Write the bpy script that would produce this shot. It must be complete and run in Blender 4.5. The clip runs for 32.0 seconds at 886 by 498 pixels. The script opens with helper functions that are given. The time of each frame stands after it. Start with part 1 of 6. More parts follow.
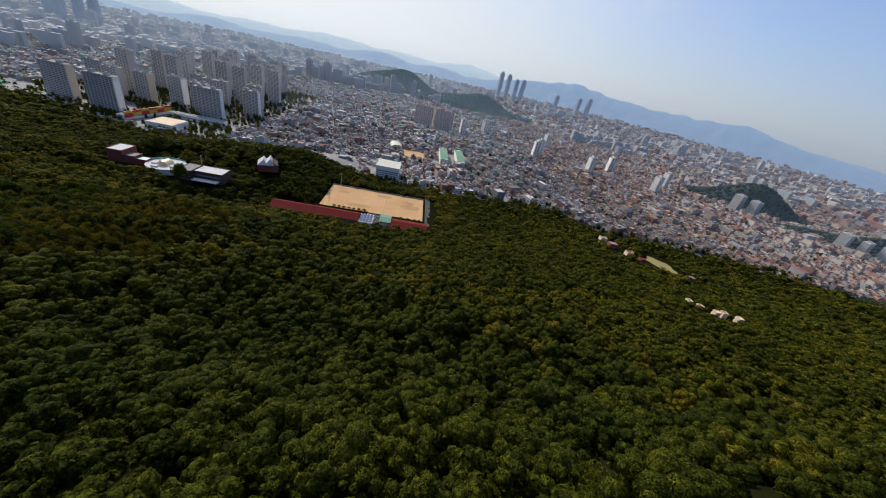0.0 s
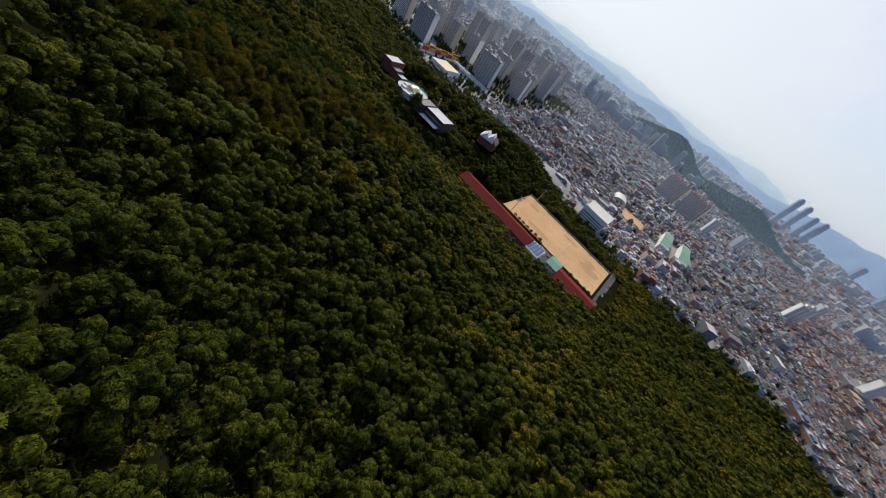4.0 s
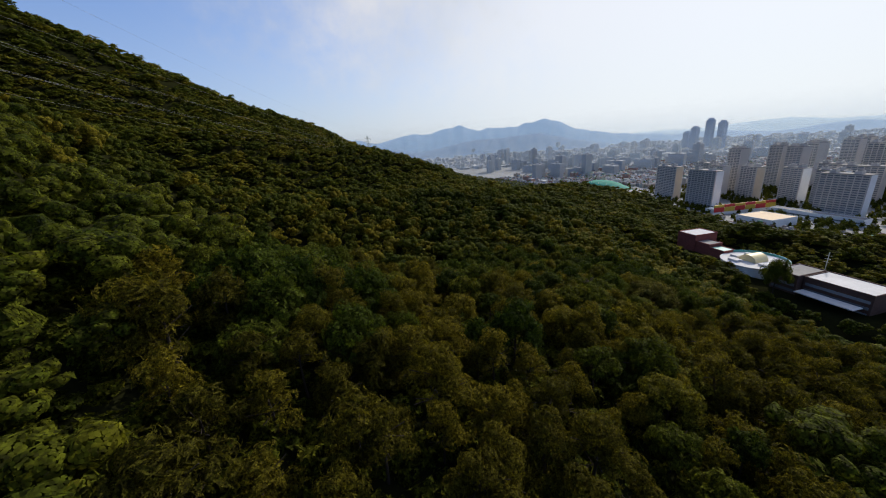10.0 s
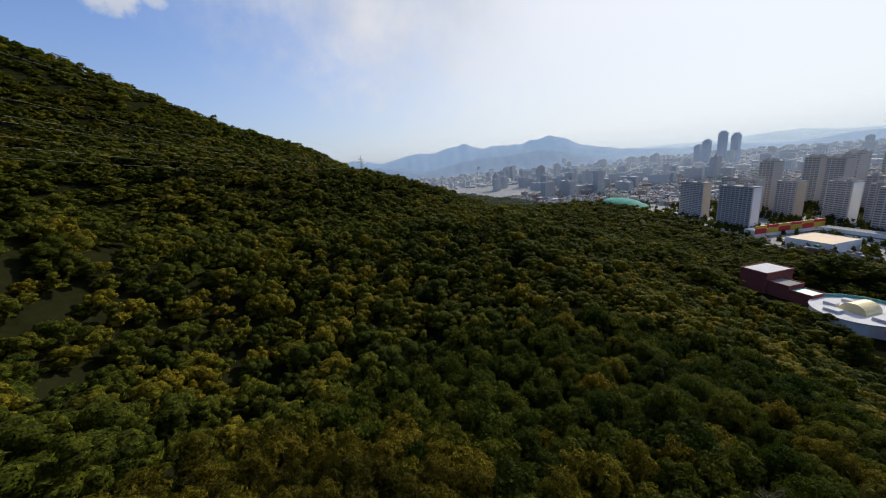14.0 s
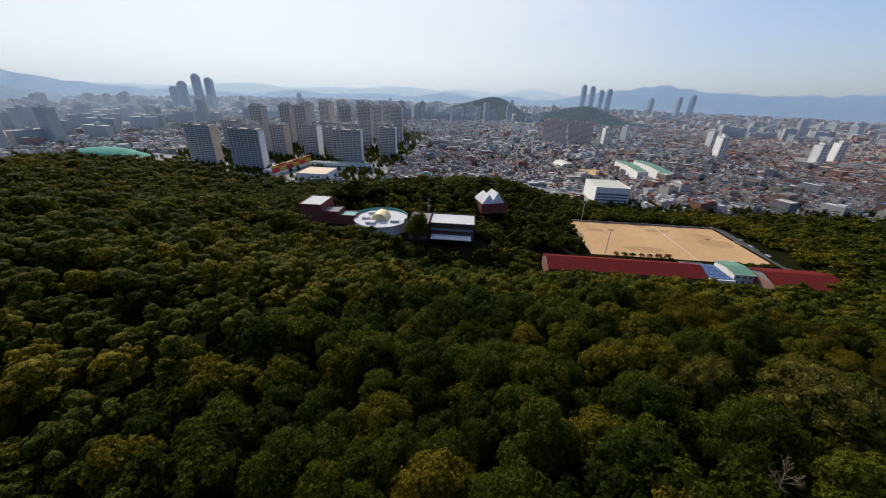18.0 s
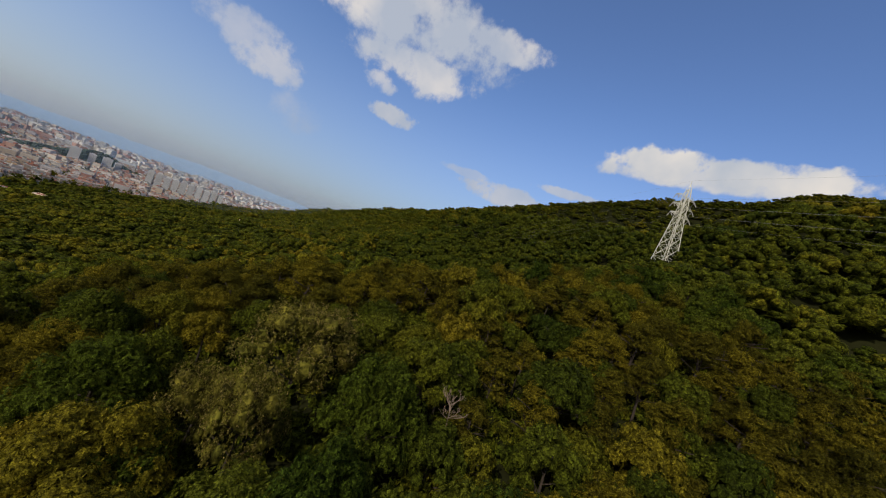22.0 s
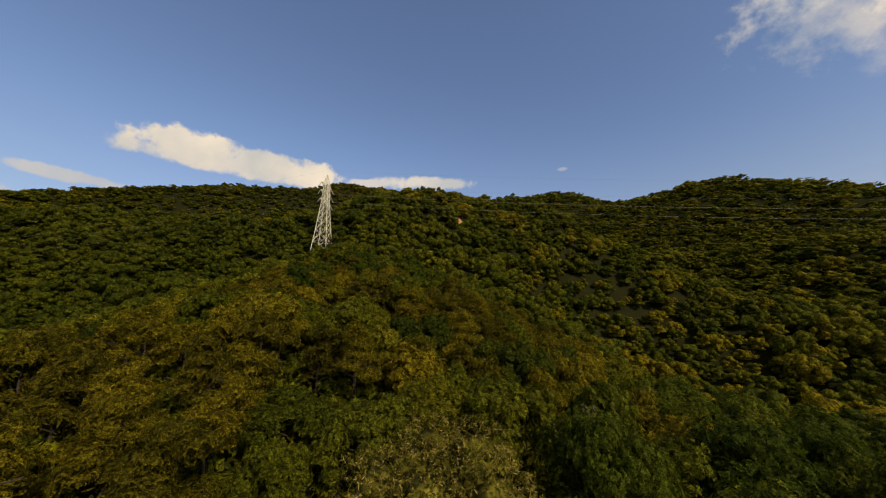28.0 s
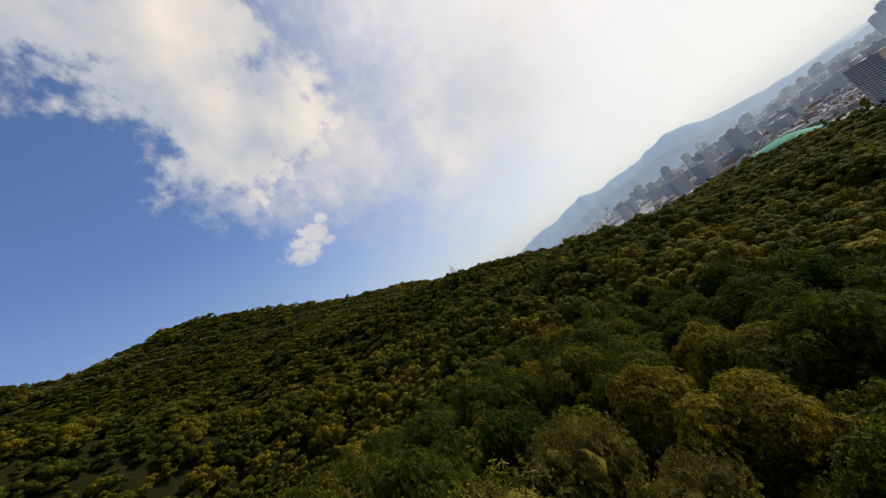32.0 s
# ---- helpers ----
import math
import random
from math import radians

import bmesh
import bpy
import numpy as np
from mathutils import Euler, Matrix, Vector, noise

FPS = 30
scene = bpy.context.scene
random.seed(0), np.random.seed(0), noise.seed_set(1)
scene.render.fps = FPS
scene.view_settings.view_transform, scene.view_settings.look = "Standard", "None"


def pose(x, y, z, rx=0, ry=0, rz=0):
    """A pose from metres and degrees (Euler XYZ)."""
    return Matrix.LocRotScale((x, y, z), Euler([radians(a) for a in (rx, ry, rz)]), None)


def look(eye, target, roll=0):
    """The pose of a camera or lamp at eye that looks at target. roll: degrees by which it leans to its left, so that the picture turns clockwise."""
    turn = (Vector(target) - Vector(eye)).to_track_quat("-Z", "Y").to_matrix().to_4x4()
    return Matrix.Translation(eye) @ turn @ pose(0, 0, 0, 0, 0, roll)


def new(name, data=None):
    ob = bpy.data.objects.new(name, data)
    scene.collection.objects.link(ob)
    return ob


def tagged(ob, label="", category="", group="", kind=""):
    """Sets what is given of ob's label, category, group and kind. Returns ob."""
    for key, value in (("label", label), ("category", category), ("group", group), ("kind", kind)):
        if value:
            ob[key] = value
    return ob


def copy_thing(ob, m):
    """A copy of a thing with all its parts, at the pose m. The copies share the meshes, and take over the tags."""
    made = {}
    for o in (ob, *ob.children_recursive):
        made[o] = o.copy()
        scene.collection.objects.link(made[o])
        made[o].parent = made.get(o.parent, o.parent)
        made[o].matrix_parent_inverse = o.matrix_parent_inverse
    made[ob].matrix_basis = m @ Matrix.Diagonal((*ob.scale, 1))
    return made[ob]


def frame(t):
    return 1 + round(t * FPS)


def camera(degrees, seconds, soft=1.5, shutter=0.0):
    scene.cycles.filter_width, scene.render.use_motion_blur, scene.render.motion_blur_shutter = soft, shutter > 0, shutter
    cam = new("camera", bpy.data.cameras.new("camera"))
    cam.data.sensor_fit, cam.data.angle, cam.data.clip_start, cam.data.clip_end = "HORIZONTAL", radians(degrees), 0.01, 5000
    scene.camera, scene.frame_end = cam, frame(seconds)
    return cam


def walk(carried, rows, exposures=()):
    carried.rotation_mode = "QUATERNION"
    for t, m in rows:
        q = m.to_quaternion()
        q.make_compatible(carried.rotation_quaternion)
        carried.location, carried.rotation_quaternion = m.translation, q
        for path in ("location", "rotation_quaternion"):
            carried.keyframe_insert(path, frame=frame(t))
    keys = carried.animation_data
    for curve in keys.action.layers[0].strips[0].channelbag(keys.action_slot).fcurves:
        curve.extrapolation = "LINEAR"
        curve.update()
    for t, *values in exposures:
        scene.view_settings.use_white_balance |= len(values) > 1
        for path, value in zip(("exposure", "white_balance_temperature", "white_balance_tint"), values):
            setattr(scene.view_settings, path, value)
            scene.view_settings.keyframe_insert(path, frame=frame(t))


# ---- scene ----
cam = camera(105.0, 32.0, soft=1.1)
ROWS = [
    (0.0, -8.46, -7.67, 197.45, 60.40, -11.61, -1.88),
    (0.5, -8.87, 1.49, 195.51, 63.17, -9.53, -4.09),
    (1.0, -9.22, 10.59, 193.71, 64.07, -10.53, -3.13),
    (1.5, -9.55, 19.48, 191.71, 61.51, -18.36, 4.86),
    (2.0, -10.23, 28.22, 189.07, 49.84, -29.65, 20.86),
    (2.5, -11.46, 36.52, 185.45, 39.70, -34.52, 33.47),
    (3.0, -13.70, 44.71, 180.49, 39.24, -35.14, 37.34),
    (3.5, -17.16, 52.64, 174.97, 42.56, -33.19, 40.21),
    (4.0, -21.33, 60.53, 169.24, 46.29, -29.32, 44.32),
    (4.5, -26.58, 68.07, 163.72, 49.72, -25.24, 49.04),
    (6.5, -50.45, 87.65, 146.55, 54.99, -4.24, 60.57),
    (7.0, -58.19, 92.19, 141.98, 62.52, -1.41, 63.72),
    (7.5, -66.17, 97.01, 137.93, 67.19, 0.81, 67.89),
    (8.0, -74.54, 101.39, 134.91, 68.74, 2.43, 71.64),
    (8.5, -83.02, 105.50, 132.58, 69.31, 3.52, 74.16),
    (9.0, -91.42, 109.30, 130.50, 70.05, 3.94, 75.45),
    (9.5, -99.64, 112.75, 128.95, 70.85, 4.03, 75.85),
    (10.0, -107.85, 115.91, 127.65, 72.55, 3.88, 76.11),
    (10.5, -115.62, 118.90, 126.69, 75.51, 3.20, 76.67),
    (11.0, -123.10, 121.60, 126.06, 78.66, 1.65, 77.74),
    (11.5, -129.98, 123.84, 125.84, 80.18, 2.72, 77.36),
    (12.0, -136.94, 125.96, 126.19, 80.18, 4.56, 76.57),
    (12.5, -143.57, 128.24, 126.50, 80.16, 4.57, 76.86),
    (13.0, -149.51, 130.56, 126.87, 80.03, 4.35, 77.28),
    (13.5, -155.19, 132.44, 127.57, 78.93, 4.23, 77.46),
    (15.5, -181.31, 136.18, 128.77, 62.89, 7.27, 72.52),
    (16.0, -188.23, 138.24, 126.74, 65.22, 6.25, 66.13),
    (16.5, -194.96, 141.46, 124.50, 66.74, 5.82, 52.84),
    (17.0, -201.25, 144.32, 122.25, 65.78, 3.79, 37.54),
    (17.5, -206.51, 148.06, 119.90, 65.02, 1.03, 21.66),
    (18.0, -211.22, 152.78, 116.94, 65.03, -1.85, 4.94),
    (18.5, -214.66, 157.72, 114.02, 65.89, -5.02, -12.53),
    (19.0, -217.02, 162.74, 111.38, 67.06, -8.65, -29.66),
    (19.5, -218.02, 167.83, 108.81, 69.24, -11.93, -45.53),
    (20.0, -217.90, 173.43, 106.22, 73.29, -15.07, -63.40),
    (20.5, -216.48, 179.10, 104.17, 78.89, -17.95, -81.47),
    (21.0, -212.51, 184.41, 101.98, 85.60, -19.18, -100.15),
    (21.5, -208.86, 188.19, 100.46, 90.13, -19.85, -113.09),
    (22.0, -205.81, 190.57, 99.54, 91.45, -20.47, -117.48),
    (22.5, -202.57, 192.67, 98.73, 90.93, -21.03, -118.35),
    (23.0, -199.30, 194.49, 98.00, 89.53, -20.78, -118.52),
    (23.5, -195.84, 196.05, 97.27, 89.09, -17.96, -120.67),
    (24.0, -192.35, 197.22, 96.58, 90.15, -11.58, -126.52),
    (24.5, -188.93, 198.20, 96.08, 91.66, -4.51, -135.24),
    (25.0, -185.67, 198.85, 95.69, 93.74, -0.29, -144.42),
    (25.5, -182.57, 198.96, 95.40, 96.48, 0.87, -153.36),
    (26.0, -179.80, 198.65, 95.27, 99.04, 0.47, -161.96),
    (26.5, -177.28, 198.23, 95.22, 100.54, -0.45, -169.83),
    (28.5, -166.33, 201.17, 96.31, 102.63, 2.75, -188.62),
    (29.0, -162.52, 199.92, 96.96, 102.35, 7.68, -196.21),
    (29.5, -160.42, 197.08, 97.00, 102.06, 13.05, -205.30),
    (30.0, -159.15, 194.71, 96.76, 101.47, 17.20, -214.02),
    (30.5, -158.68, 192.62, 97.06, 100.12, 20.96, -223.53),
    (31.0, -159.00, 191.26, 97.02, 99.29, 25.30, -234.67),
    (31.5, -160.20, 190.96, 96.16, 99.66, 30.17, -246.46),
    (32.0, -161.81, 190.27, 95.16, 101.10, 34.53, -256.88),
]
EXPOSURES = [(0.0, 0.0, 6500, 10), (20.0, 0.0, 6500, 10), (22.5, -0.05, 7300, 10), (24.0, -0.05, 8400, 10), (26.0, 0.0, 9000, 10), (28.5, 0.1, 9000, 10), (30.0, 0.1, 8700, 10), (32.0, 0.05, 7300, 10)]
walk(cam, [(t, pose(*r)) for t, *r in ROWS], EXPOSURES)

# ---- world and sun ----
SUN_AZ, SUN_EL = -32.0, 34.0  # degrees clockwise from +y, above the horizon


def way(az, el):
    a, e = radians(az), radians(el)
    return Vector((math.sin(a) * math.cos(e), math.cos(a) * math.cos(e), math.sin(e)))


# clouds: azimuth, elevation, half width and half height in degrees, raggedness, strength, firmness of the edge
CLOUDS = [
    (145, 23.6, 7.5, 2.6, 0.5, 1.0, 1.8), (156, 23.2, 10, 2.3, 0.5, 1.0, 1.8), (151, 22.3, 15, 1.8, 0.4, 0.95, 1.6), (180, 23.2, 9, 1.3, 0.5, 0.9, 1.5), (170, 22.6, 4, 0.8, 0.5, 0.8, 1.4),
    (124, 13.0, 8, 1.7, 0.7, 0.75, 1.3), (133, 16.3, 6, 0.8, 0.6, 0.75, 1.3), (116, 14.6, 4, 0.8, 0.6, 0.5, 1.2),
    (99, 31.5, 16, 5.8, 0.5, 0.85, 1.1), (115, 33.2, 8, 2.2, 0.5, 0.8, 1.2), (103, 26, 11, 3.6, 0.5, 0.85, 1.3), (101.5, 18.3, 3.8, 1.5, 0.7, 0.85, 1.3), (98, 22, 2.5, 1.8, 0.6, 0.7, 1.2), (84, 17, 4.5, 2.8, 0.7, 0.6, 1.0), (78, 19, 5, 2.4, 0.7, 0.5, 0.9), (88, 12.5, 4, 3.0, 0.5, 0.4, 0.7),
    (-118, 53, 16, 13, 0.45, 0.9, 1.4), (-113, 40, 16, 12, 0.42, 0.9, 1.3), (-102, 31, 20, 12, 0.25, 0.65, 0.9), (-84, 24, 26, 18, 0.18, 0.75, 0.7), (-107, 25, 14, 10, 0.1, 0.3, 0.5), (-116.8, 21.3, 4.3, 2.9, 0.7, 0.8, 1.0), (-113.6, 22.6, 3.2, 2.2, 0.7, 0.75, 1.0), (-111.0, 24.4, 1.7, 1.8, 0.7, 0.75, 1.0), (-111.8, 20.6, 1.8, 1.0, 0.7, 0.6, 0.9), (-123, 31.5, 6, 5, 0.5, 0.6, 0.9),
    (-156, 24.2, 0.9, 0.35, 0.5, 0.3, 1.0), (60, 42, 28, 9, 0.5, 0.4, 0.8),
]
world = bpy.data.worlds.new("sky")
scene.world = world
world.use_nodes = True
nt = world.node_tree
nt.nodes.clear()


def link(tree, a, b):
    tree.links.new(a, b)


def mathn(tree, op, a, b=None, clamp=False):
    n = tree.nodes.new("ShaderNodeMath")
    n.operation, n.use_clamp = op, clamp
    for i, v in enumerate((a, b)):
        if v is None:
            continue
        if isinstance(v, (int, float)):
            n.inputs[i].default_value = v
        else:
            link(tree, v, n.inputs[i])
    return n.outputs[0]


def build_sky():
    t = nt
    sky = t.nodes.new("ShaderNodeTexSky")
    sky.sky_type, sky.sun_disc = "NISHITA", False
    sky.sun_elevation, sky.sun_rotation = radians(SUN_EL), radians(SUN_AZ)
    sky.altitude, sky.air_density, sky.dust_density, sky.ozone_density = 60, 1.0, 0.6, 3.0
    co = t.nodes.new("ShaderNodeTexCoord").outputs["Generated"]
    big = t.nodes.new("ShaderNodeTexNoise")
    big.inputs["Scale"].default_value, big.inputs["Detail"].default_value, big.inputs["Roughness"].default_value = 7.0, 7.0, 0.58
    link(t, co, big.inputs["Vector"])
    nz = mathn(t, "SUBTRACT", big.outputs["Fac"], 0.5)
    small = t.nodes.new("ShaderNodeTexNoise")
    small.inputs["Scale"].default_value, small.inputs["Detail"].default_value, small.inputs["Roughness"].default_value = 24.0, 6.0, 0.6
    link(t, co, small.inputs["Vector"])
    nz = mathn(t, "ADD", nz, mathn(t, "MULTIPLY", mathn(t, "SUBTRACT", small.outputs["Fac"], 0.5), 0.7))
    cover = None
    for az, el, w, h, rag, strong, firm in CLOUDS:
        c = way(az, el)
        right = Vector((math.cos(radians(az)), -math.sin(radians(az)), 0))
        up = right.cross(c)
        d = t.nodes.new("ShaderNodeVectorMath")
        d.operation = "SUBTRACT"
        link(t, co, d.inputs[0])
        d.inputs[1].default_value = c
        parts = []
        for axis, size in ((right, w), (up, h), (c, 40)):
            p = t.nodes.new("ShaderNodeVectorMath")
            p.operation = "DOT_PRODUCT"
            link(t, d.outputs[0], p.inputs[0])
            p.inputs[1].default_value = axis / math.sin(radians(size))
            parts.append(mathn(t, "MULTIPLY", p.outputs["Value"], p.outputs["Value"]))
        r = mathn(t, "ADD", mathn(t, "ADD", parts[0], parts[1]), parts[2])
        v = mathn(t, "ADD", mathn(t, "SUBTRACT", 1.0, r), mathn(t, "MULTIPLY", nz, 5.0 * rag))
        k = t.nodes.new("ShaderNodeMapRange")
        k.interpolation_type = "SMOOTHSTEP"
        k.inputs["From Max"].default_value, k.inputs["To Max"].default_value = 1.0 / firm, strong
        link(t, v, k.inputs["Value"])
        v = k.outputs["Result"]
        cover = v if cover is None else mathn(t, "MAXIMUM", cover, v)
    fine = t.nodes.new("ShaderNodeTexNoise")
    fine.inputs["Scale"].default_value, fine.inputs["Detail"].default_value = 5.5, 4.0
    link(t, co, fine.inputs["Vector"])
    ramp = t.nodes.new("ShaderNodeValToRGB")
    ramp.color_ramp.elements[0].position, ramp.color_ramp.elements[1].position = 0.38, 0.74
    ramp.color_ramp.elements[0].color, ramp.color_ramp.elements[1].color = (3.9, 4.4, 5.3, 1), (7.2, 6.8, 6.4, 1)
    link(t, fine.outputs["Fac"], ramp.inputs["Fac"])
    # a smooth white veil round the sun
    glow = t.nodes.new("ShaderNodeVectorMath")
    glow.operation = "DOT_PRODUCT"
    link(t, co, glow.inputs[0])
    glow.inputs[1].default_value = way(SUN_AZ, 25)
    veil = t.nodes.new("ShaderNodeMapRange")
    veil.interpolation_type = "SMOOTHSTEP"
    for k, v in (("From Min", 0.22), ("From Max", 0.92), ("To Max", 0.86)):
        veil.inputs[k].default_value = v
    link(t, mathn(t, "ADD", glow.outputs["Value"], mathn(t, "MULTIPLY", nz, 0.25)), veil.inputs["Value"])
    mix = t.nodes.new("ShaderNodeMix")
    mix.data_type = "RGBA"
    link(t, cover, mix.inputs["Factor"])
    blue = t.nodes.new("ShaderNodeMix")
    blue.data_type, blue.blend_type = "RGBA", "MULTIPLY"
    blue.inputs["Factor"].default_value = 1.0
    blue.inputs["B"].default_value = (0.95, 1.10, 1.40, 1)
    link(t, sky.outputs[0], blue.inputs["A"])
    white = t.nodes.new("ShaderNodeMix")
    white.data_type = "RGBA"
    link(t, veil.outputs["Result"], white.inputs["Factor"])
    link(t, blue.outputs["Result"], white.inputs["A"])
    pale = t.nodes.new("ShaderNodeMix")
    pale.data_type = "RGBA"
    link(t, veil.outputs["Result"], pale.inputs["Factor"])
    pale.inputs["A"].default_value, pale.inputs["B"].default_value = (3.4, 3.7, 4.7, 1), (8.0, 7.9, 7.7, 1)
    link(t, pale.outputs["Result"], white.inputs["B"])
    link(t, white.outputs["Result"], mix.inputs["A"])
    link(t, ramp.outputs[0], mix.inputs["B"])
    bg = t.nodes.new("ShaderNodeBackground")
    bg.inputs["Strength"].default_value = 0.125
    # bright summer haze lying along the horizon
    sep = t.nodes.new("ShaderNodeSeparateXYZ")
    link(t, co, sep.inputs[0])
    low = mathn(t, "MULTIPLY", mathn(t, "POWER", mathn(t, "SUBTRACT", 1.0, mathn(t, "MULTIPLY", mathn(t, "ABSOLUTE", sep.outputs["Z"]), 2.0, True), True), 1.7), 0.94)
    side = t.nodes.new("ShaderNodeVectorMath")
    side.operation = "DOT_PRODUCT"
    link(t, co, side.inputs[0])
    side.inputs[1].default_value = way(SUN_AZ, 0)
    tone = t.nodes.new("ShaderNodeMix")
    tone.data_type = "RGBA"
    link(t, mathn(t, "POWER", mathn(t, "ADD", mathn(t, "MULTIPLY", side.outputs["Value"], 0.5), 0.5, True), 2.2), tone.inputs["Factor"])
    tone.inputs["A"].default_value, tone.inputs["B"].default_value = (2.05, 2.45, 3.2, 1), (6.6, 7.1, 7.5, 1)
    haze = t.nodes.new("ShaderNodeMix")
    haze.data_type = "RGBA"
    link(t, low, haze.inputs["Factor"])
    link(t, mix.outputs["Result"], haze.inputs["A"])
    link(t, tone.outputs["Result"], haze.inputs["B"])
    link(t, haze.outputs["Result"], bg.inputs["Color"])
    out = t.nodes.new("ShaderNodeOutputWorld")
    link(t, bg.outputs[0], out.inputs["Surface"])


build_sky()
sun = new("sun", bpy.data.lights.new("sun", "SUN"))
sun.data.energy, sun.data.angle, sun.data.color = 4.2, radians(0.8), (1.0, 0.93, 0.82)
sun.matrix_world = look(Vector((0, 0, 600)) + 400 * way(SUN_AZ, SUN_EL), (0, 0, 600))

# ---- materials ----


def surface(name, color, rough=0.8, spread=0.25, scale=0.3, bump=0.0, random_by="", metal=0.0, second=None, gloss=0.3):
    """A procedural surface: two scales of noise over a base colour, with random shades by object or by island."""
    m = bpy.data.materials.new(name)
    m.use_nodes = True
    t = m.node_tree
    b = t.nodes["Principled BSDF"]
    b.inputs["Roughness"].default_value, b.inputs["Metallic"].default_value = rough, metal
    b.inputs["Specular IOR Level"].default_value = gloss
    geo = t.nodes.new("ShaderNodeNewGeometry")
    fac = None
    for s, detail in ((scale, 4.0), (scale * 11, 3.0)):
        n = t.nodes.new("ShaderNodeTexNoise")
        n.inputs["Scale"].default_value, n.inputs["Detail"].default_value = s, detail
        link(t, geo.outputs["Position"], n.inputs["Vector"])
        fac = n.outputs["Fac"] if fac is None else mathn(t, "ADD", mathn(t, "MULTIPLY", fac, 0.6), mathn(t, "MULTIPLY", n.outputs["Fac"], 0.4))
    if random_by == "object":
        rnd = t.nodes.new("ShaderNodeObjectInfo").outputs["Random"]
    elif random_by == "island":
        rnd = geo.outputs["Random Per Island"]
    elif random_by == "tint":
        at = t.nodes.new("ShaderNodeAttribute")
        at.attribute_name = "tint"
        rnd = mathn(t, "ADD", mathn(t, "MULTIPLY", at.outputs["Fac"], 0.75), mathn(t, "MULTIPLY", geo.outputs["Random Per Island"], 0.25))
    else:
        rnd = None
    if rnd is not None:
        fac = mathn(t, "ADD", mathn(t, "MULTIPLY", fac, 0.35), mathn(t, "MULTIPLY", rnd, 0.65))
    ramp = t.nodes.new("ShaderNodeValToRGB")
    lo, hi = (0.3, 0.7) if rnd is None else (0.12, 0.88)
    a = tuple(c * (1 - spread) for c in color)
    z = tuple(min(1, c * (1 + spread)) for c in color) if second is None else second
    ramp.color_ramp.elements[0].position, ramp.color_ramp.elements[1].position = lo, hi
    ramp.color_ramp.elements[0].color, ramp.color_ramp.elements[1].color = (*a, 1), (*z, 1)
    link(t, fac, ramp.inputs["Fac"])
    link(t, ramp.outputs[0], b.inputs["Base Color"])
    if bump:
        bn = t.nodes.new("ShaderNodeBump")
        bn.inputs["Strength"].default_value, bn.inputs["Distance"].default_value = bump, 0.2
        link(t, fac, bn.inputs["Height"])
        link(t, bn.outputs[0], b.inputs["Normal"])
    return m


def palette(name, colors, rough=0.8, random_by="island", scale=0.2):
    """Random picks out of a row of colours, by object or by island, with weathering."""
    m = surface(name, (0.5, 0.5, 0.5), rough, 0.2, scale, gloss=0.08)
    t = m.node_tree
    rnd = t.nodes.new("ShaderNodeObjectInfo").outputs["Random"] if random_by == "object" else t.nodes.new("ShaderNodeNewGeometry").outputs["Random Per Island"]
    ramp = t.nodes.new("ShaderNodeValToRGB")
    ramp.color_ramp.interpolation = "CONSTANT"
    while len(ramp.color_ramp.elements) < len(colors):
        ramp.color_ramp.elements.new(0.5)
    for i, c in enumerate(colors):
        ramp.color_ramp.elements[i].position, ramp.color_ramp.elements[i].color = i / len(colors), (*c, 1)
    link(t, rnd, ramp.inputs["Fac"])
    b = t.nodes["Principled BSDF"]
    old = b.inputs["Base Color"].links[0].from_socket
    mix = t.nodes.new("ShaderNodeMix")
    mix.data_type, mix.blend_type = "RGBA", "MULTIPLY"
    mix.inputs["Factor"].default_value = 0.8
    grey = t.nodes.new("ShaderNodeMix")
    grey.data_type, grey.blend_type = "RGBA", "MULTIPLY"
    grey.inputs["Factor"].default_value = 1.0
    grey.inputs["B"].default_value = (1.8, 1.8, 1.8, 1)
    link(t, old, grey.inputs["A"])
    link(t, ramp.outputs[0], mix.inputs["A"])
    link(t, grey.outputs["Result"], mix.inputs["B"])
    link(t, mix.outputs["Result"], b.inputs["Base Color"])
    return m


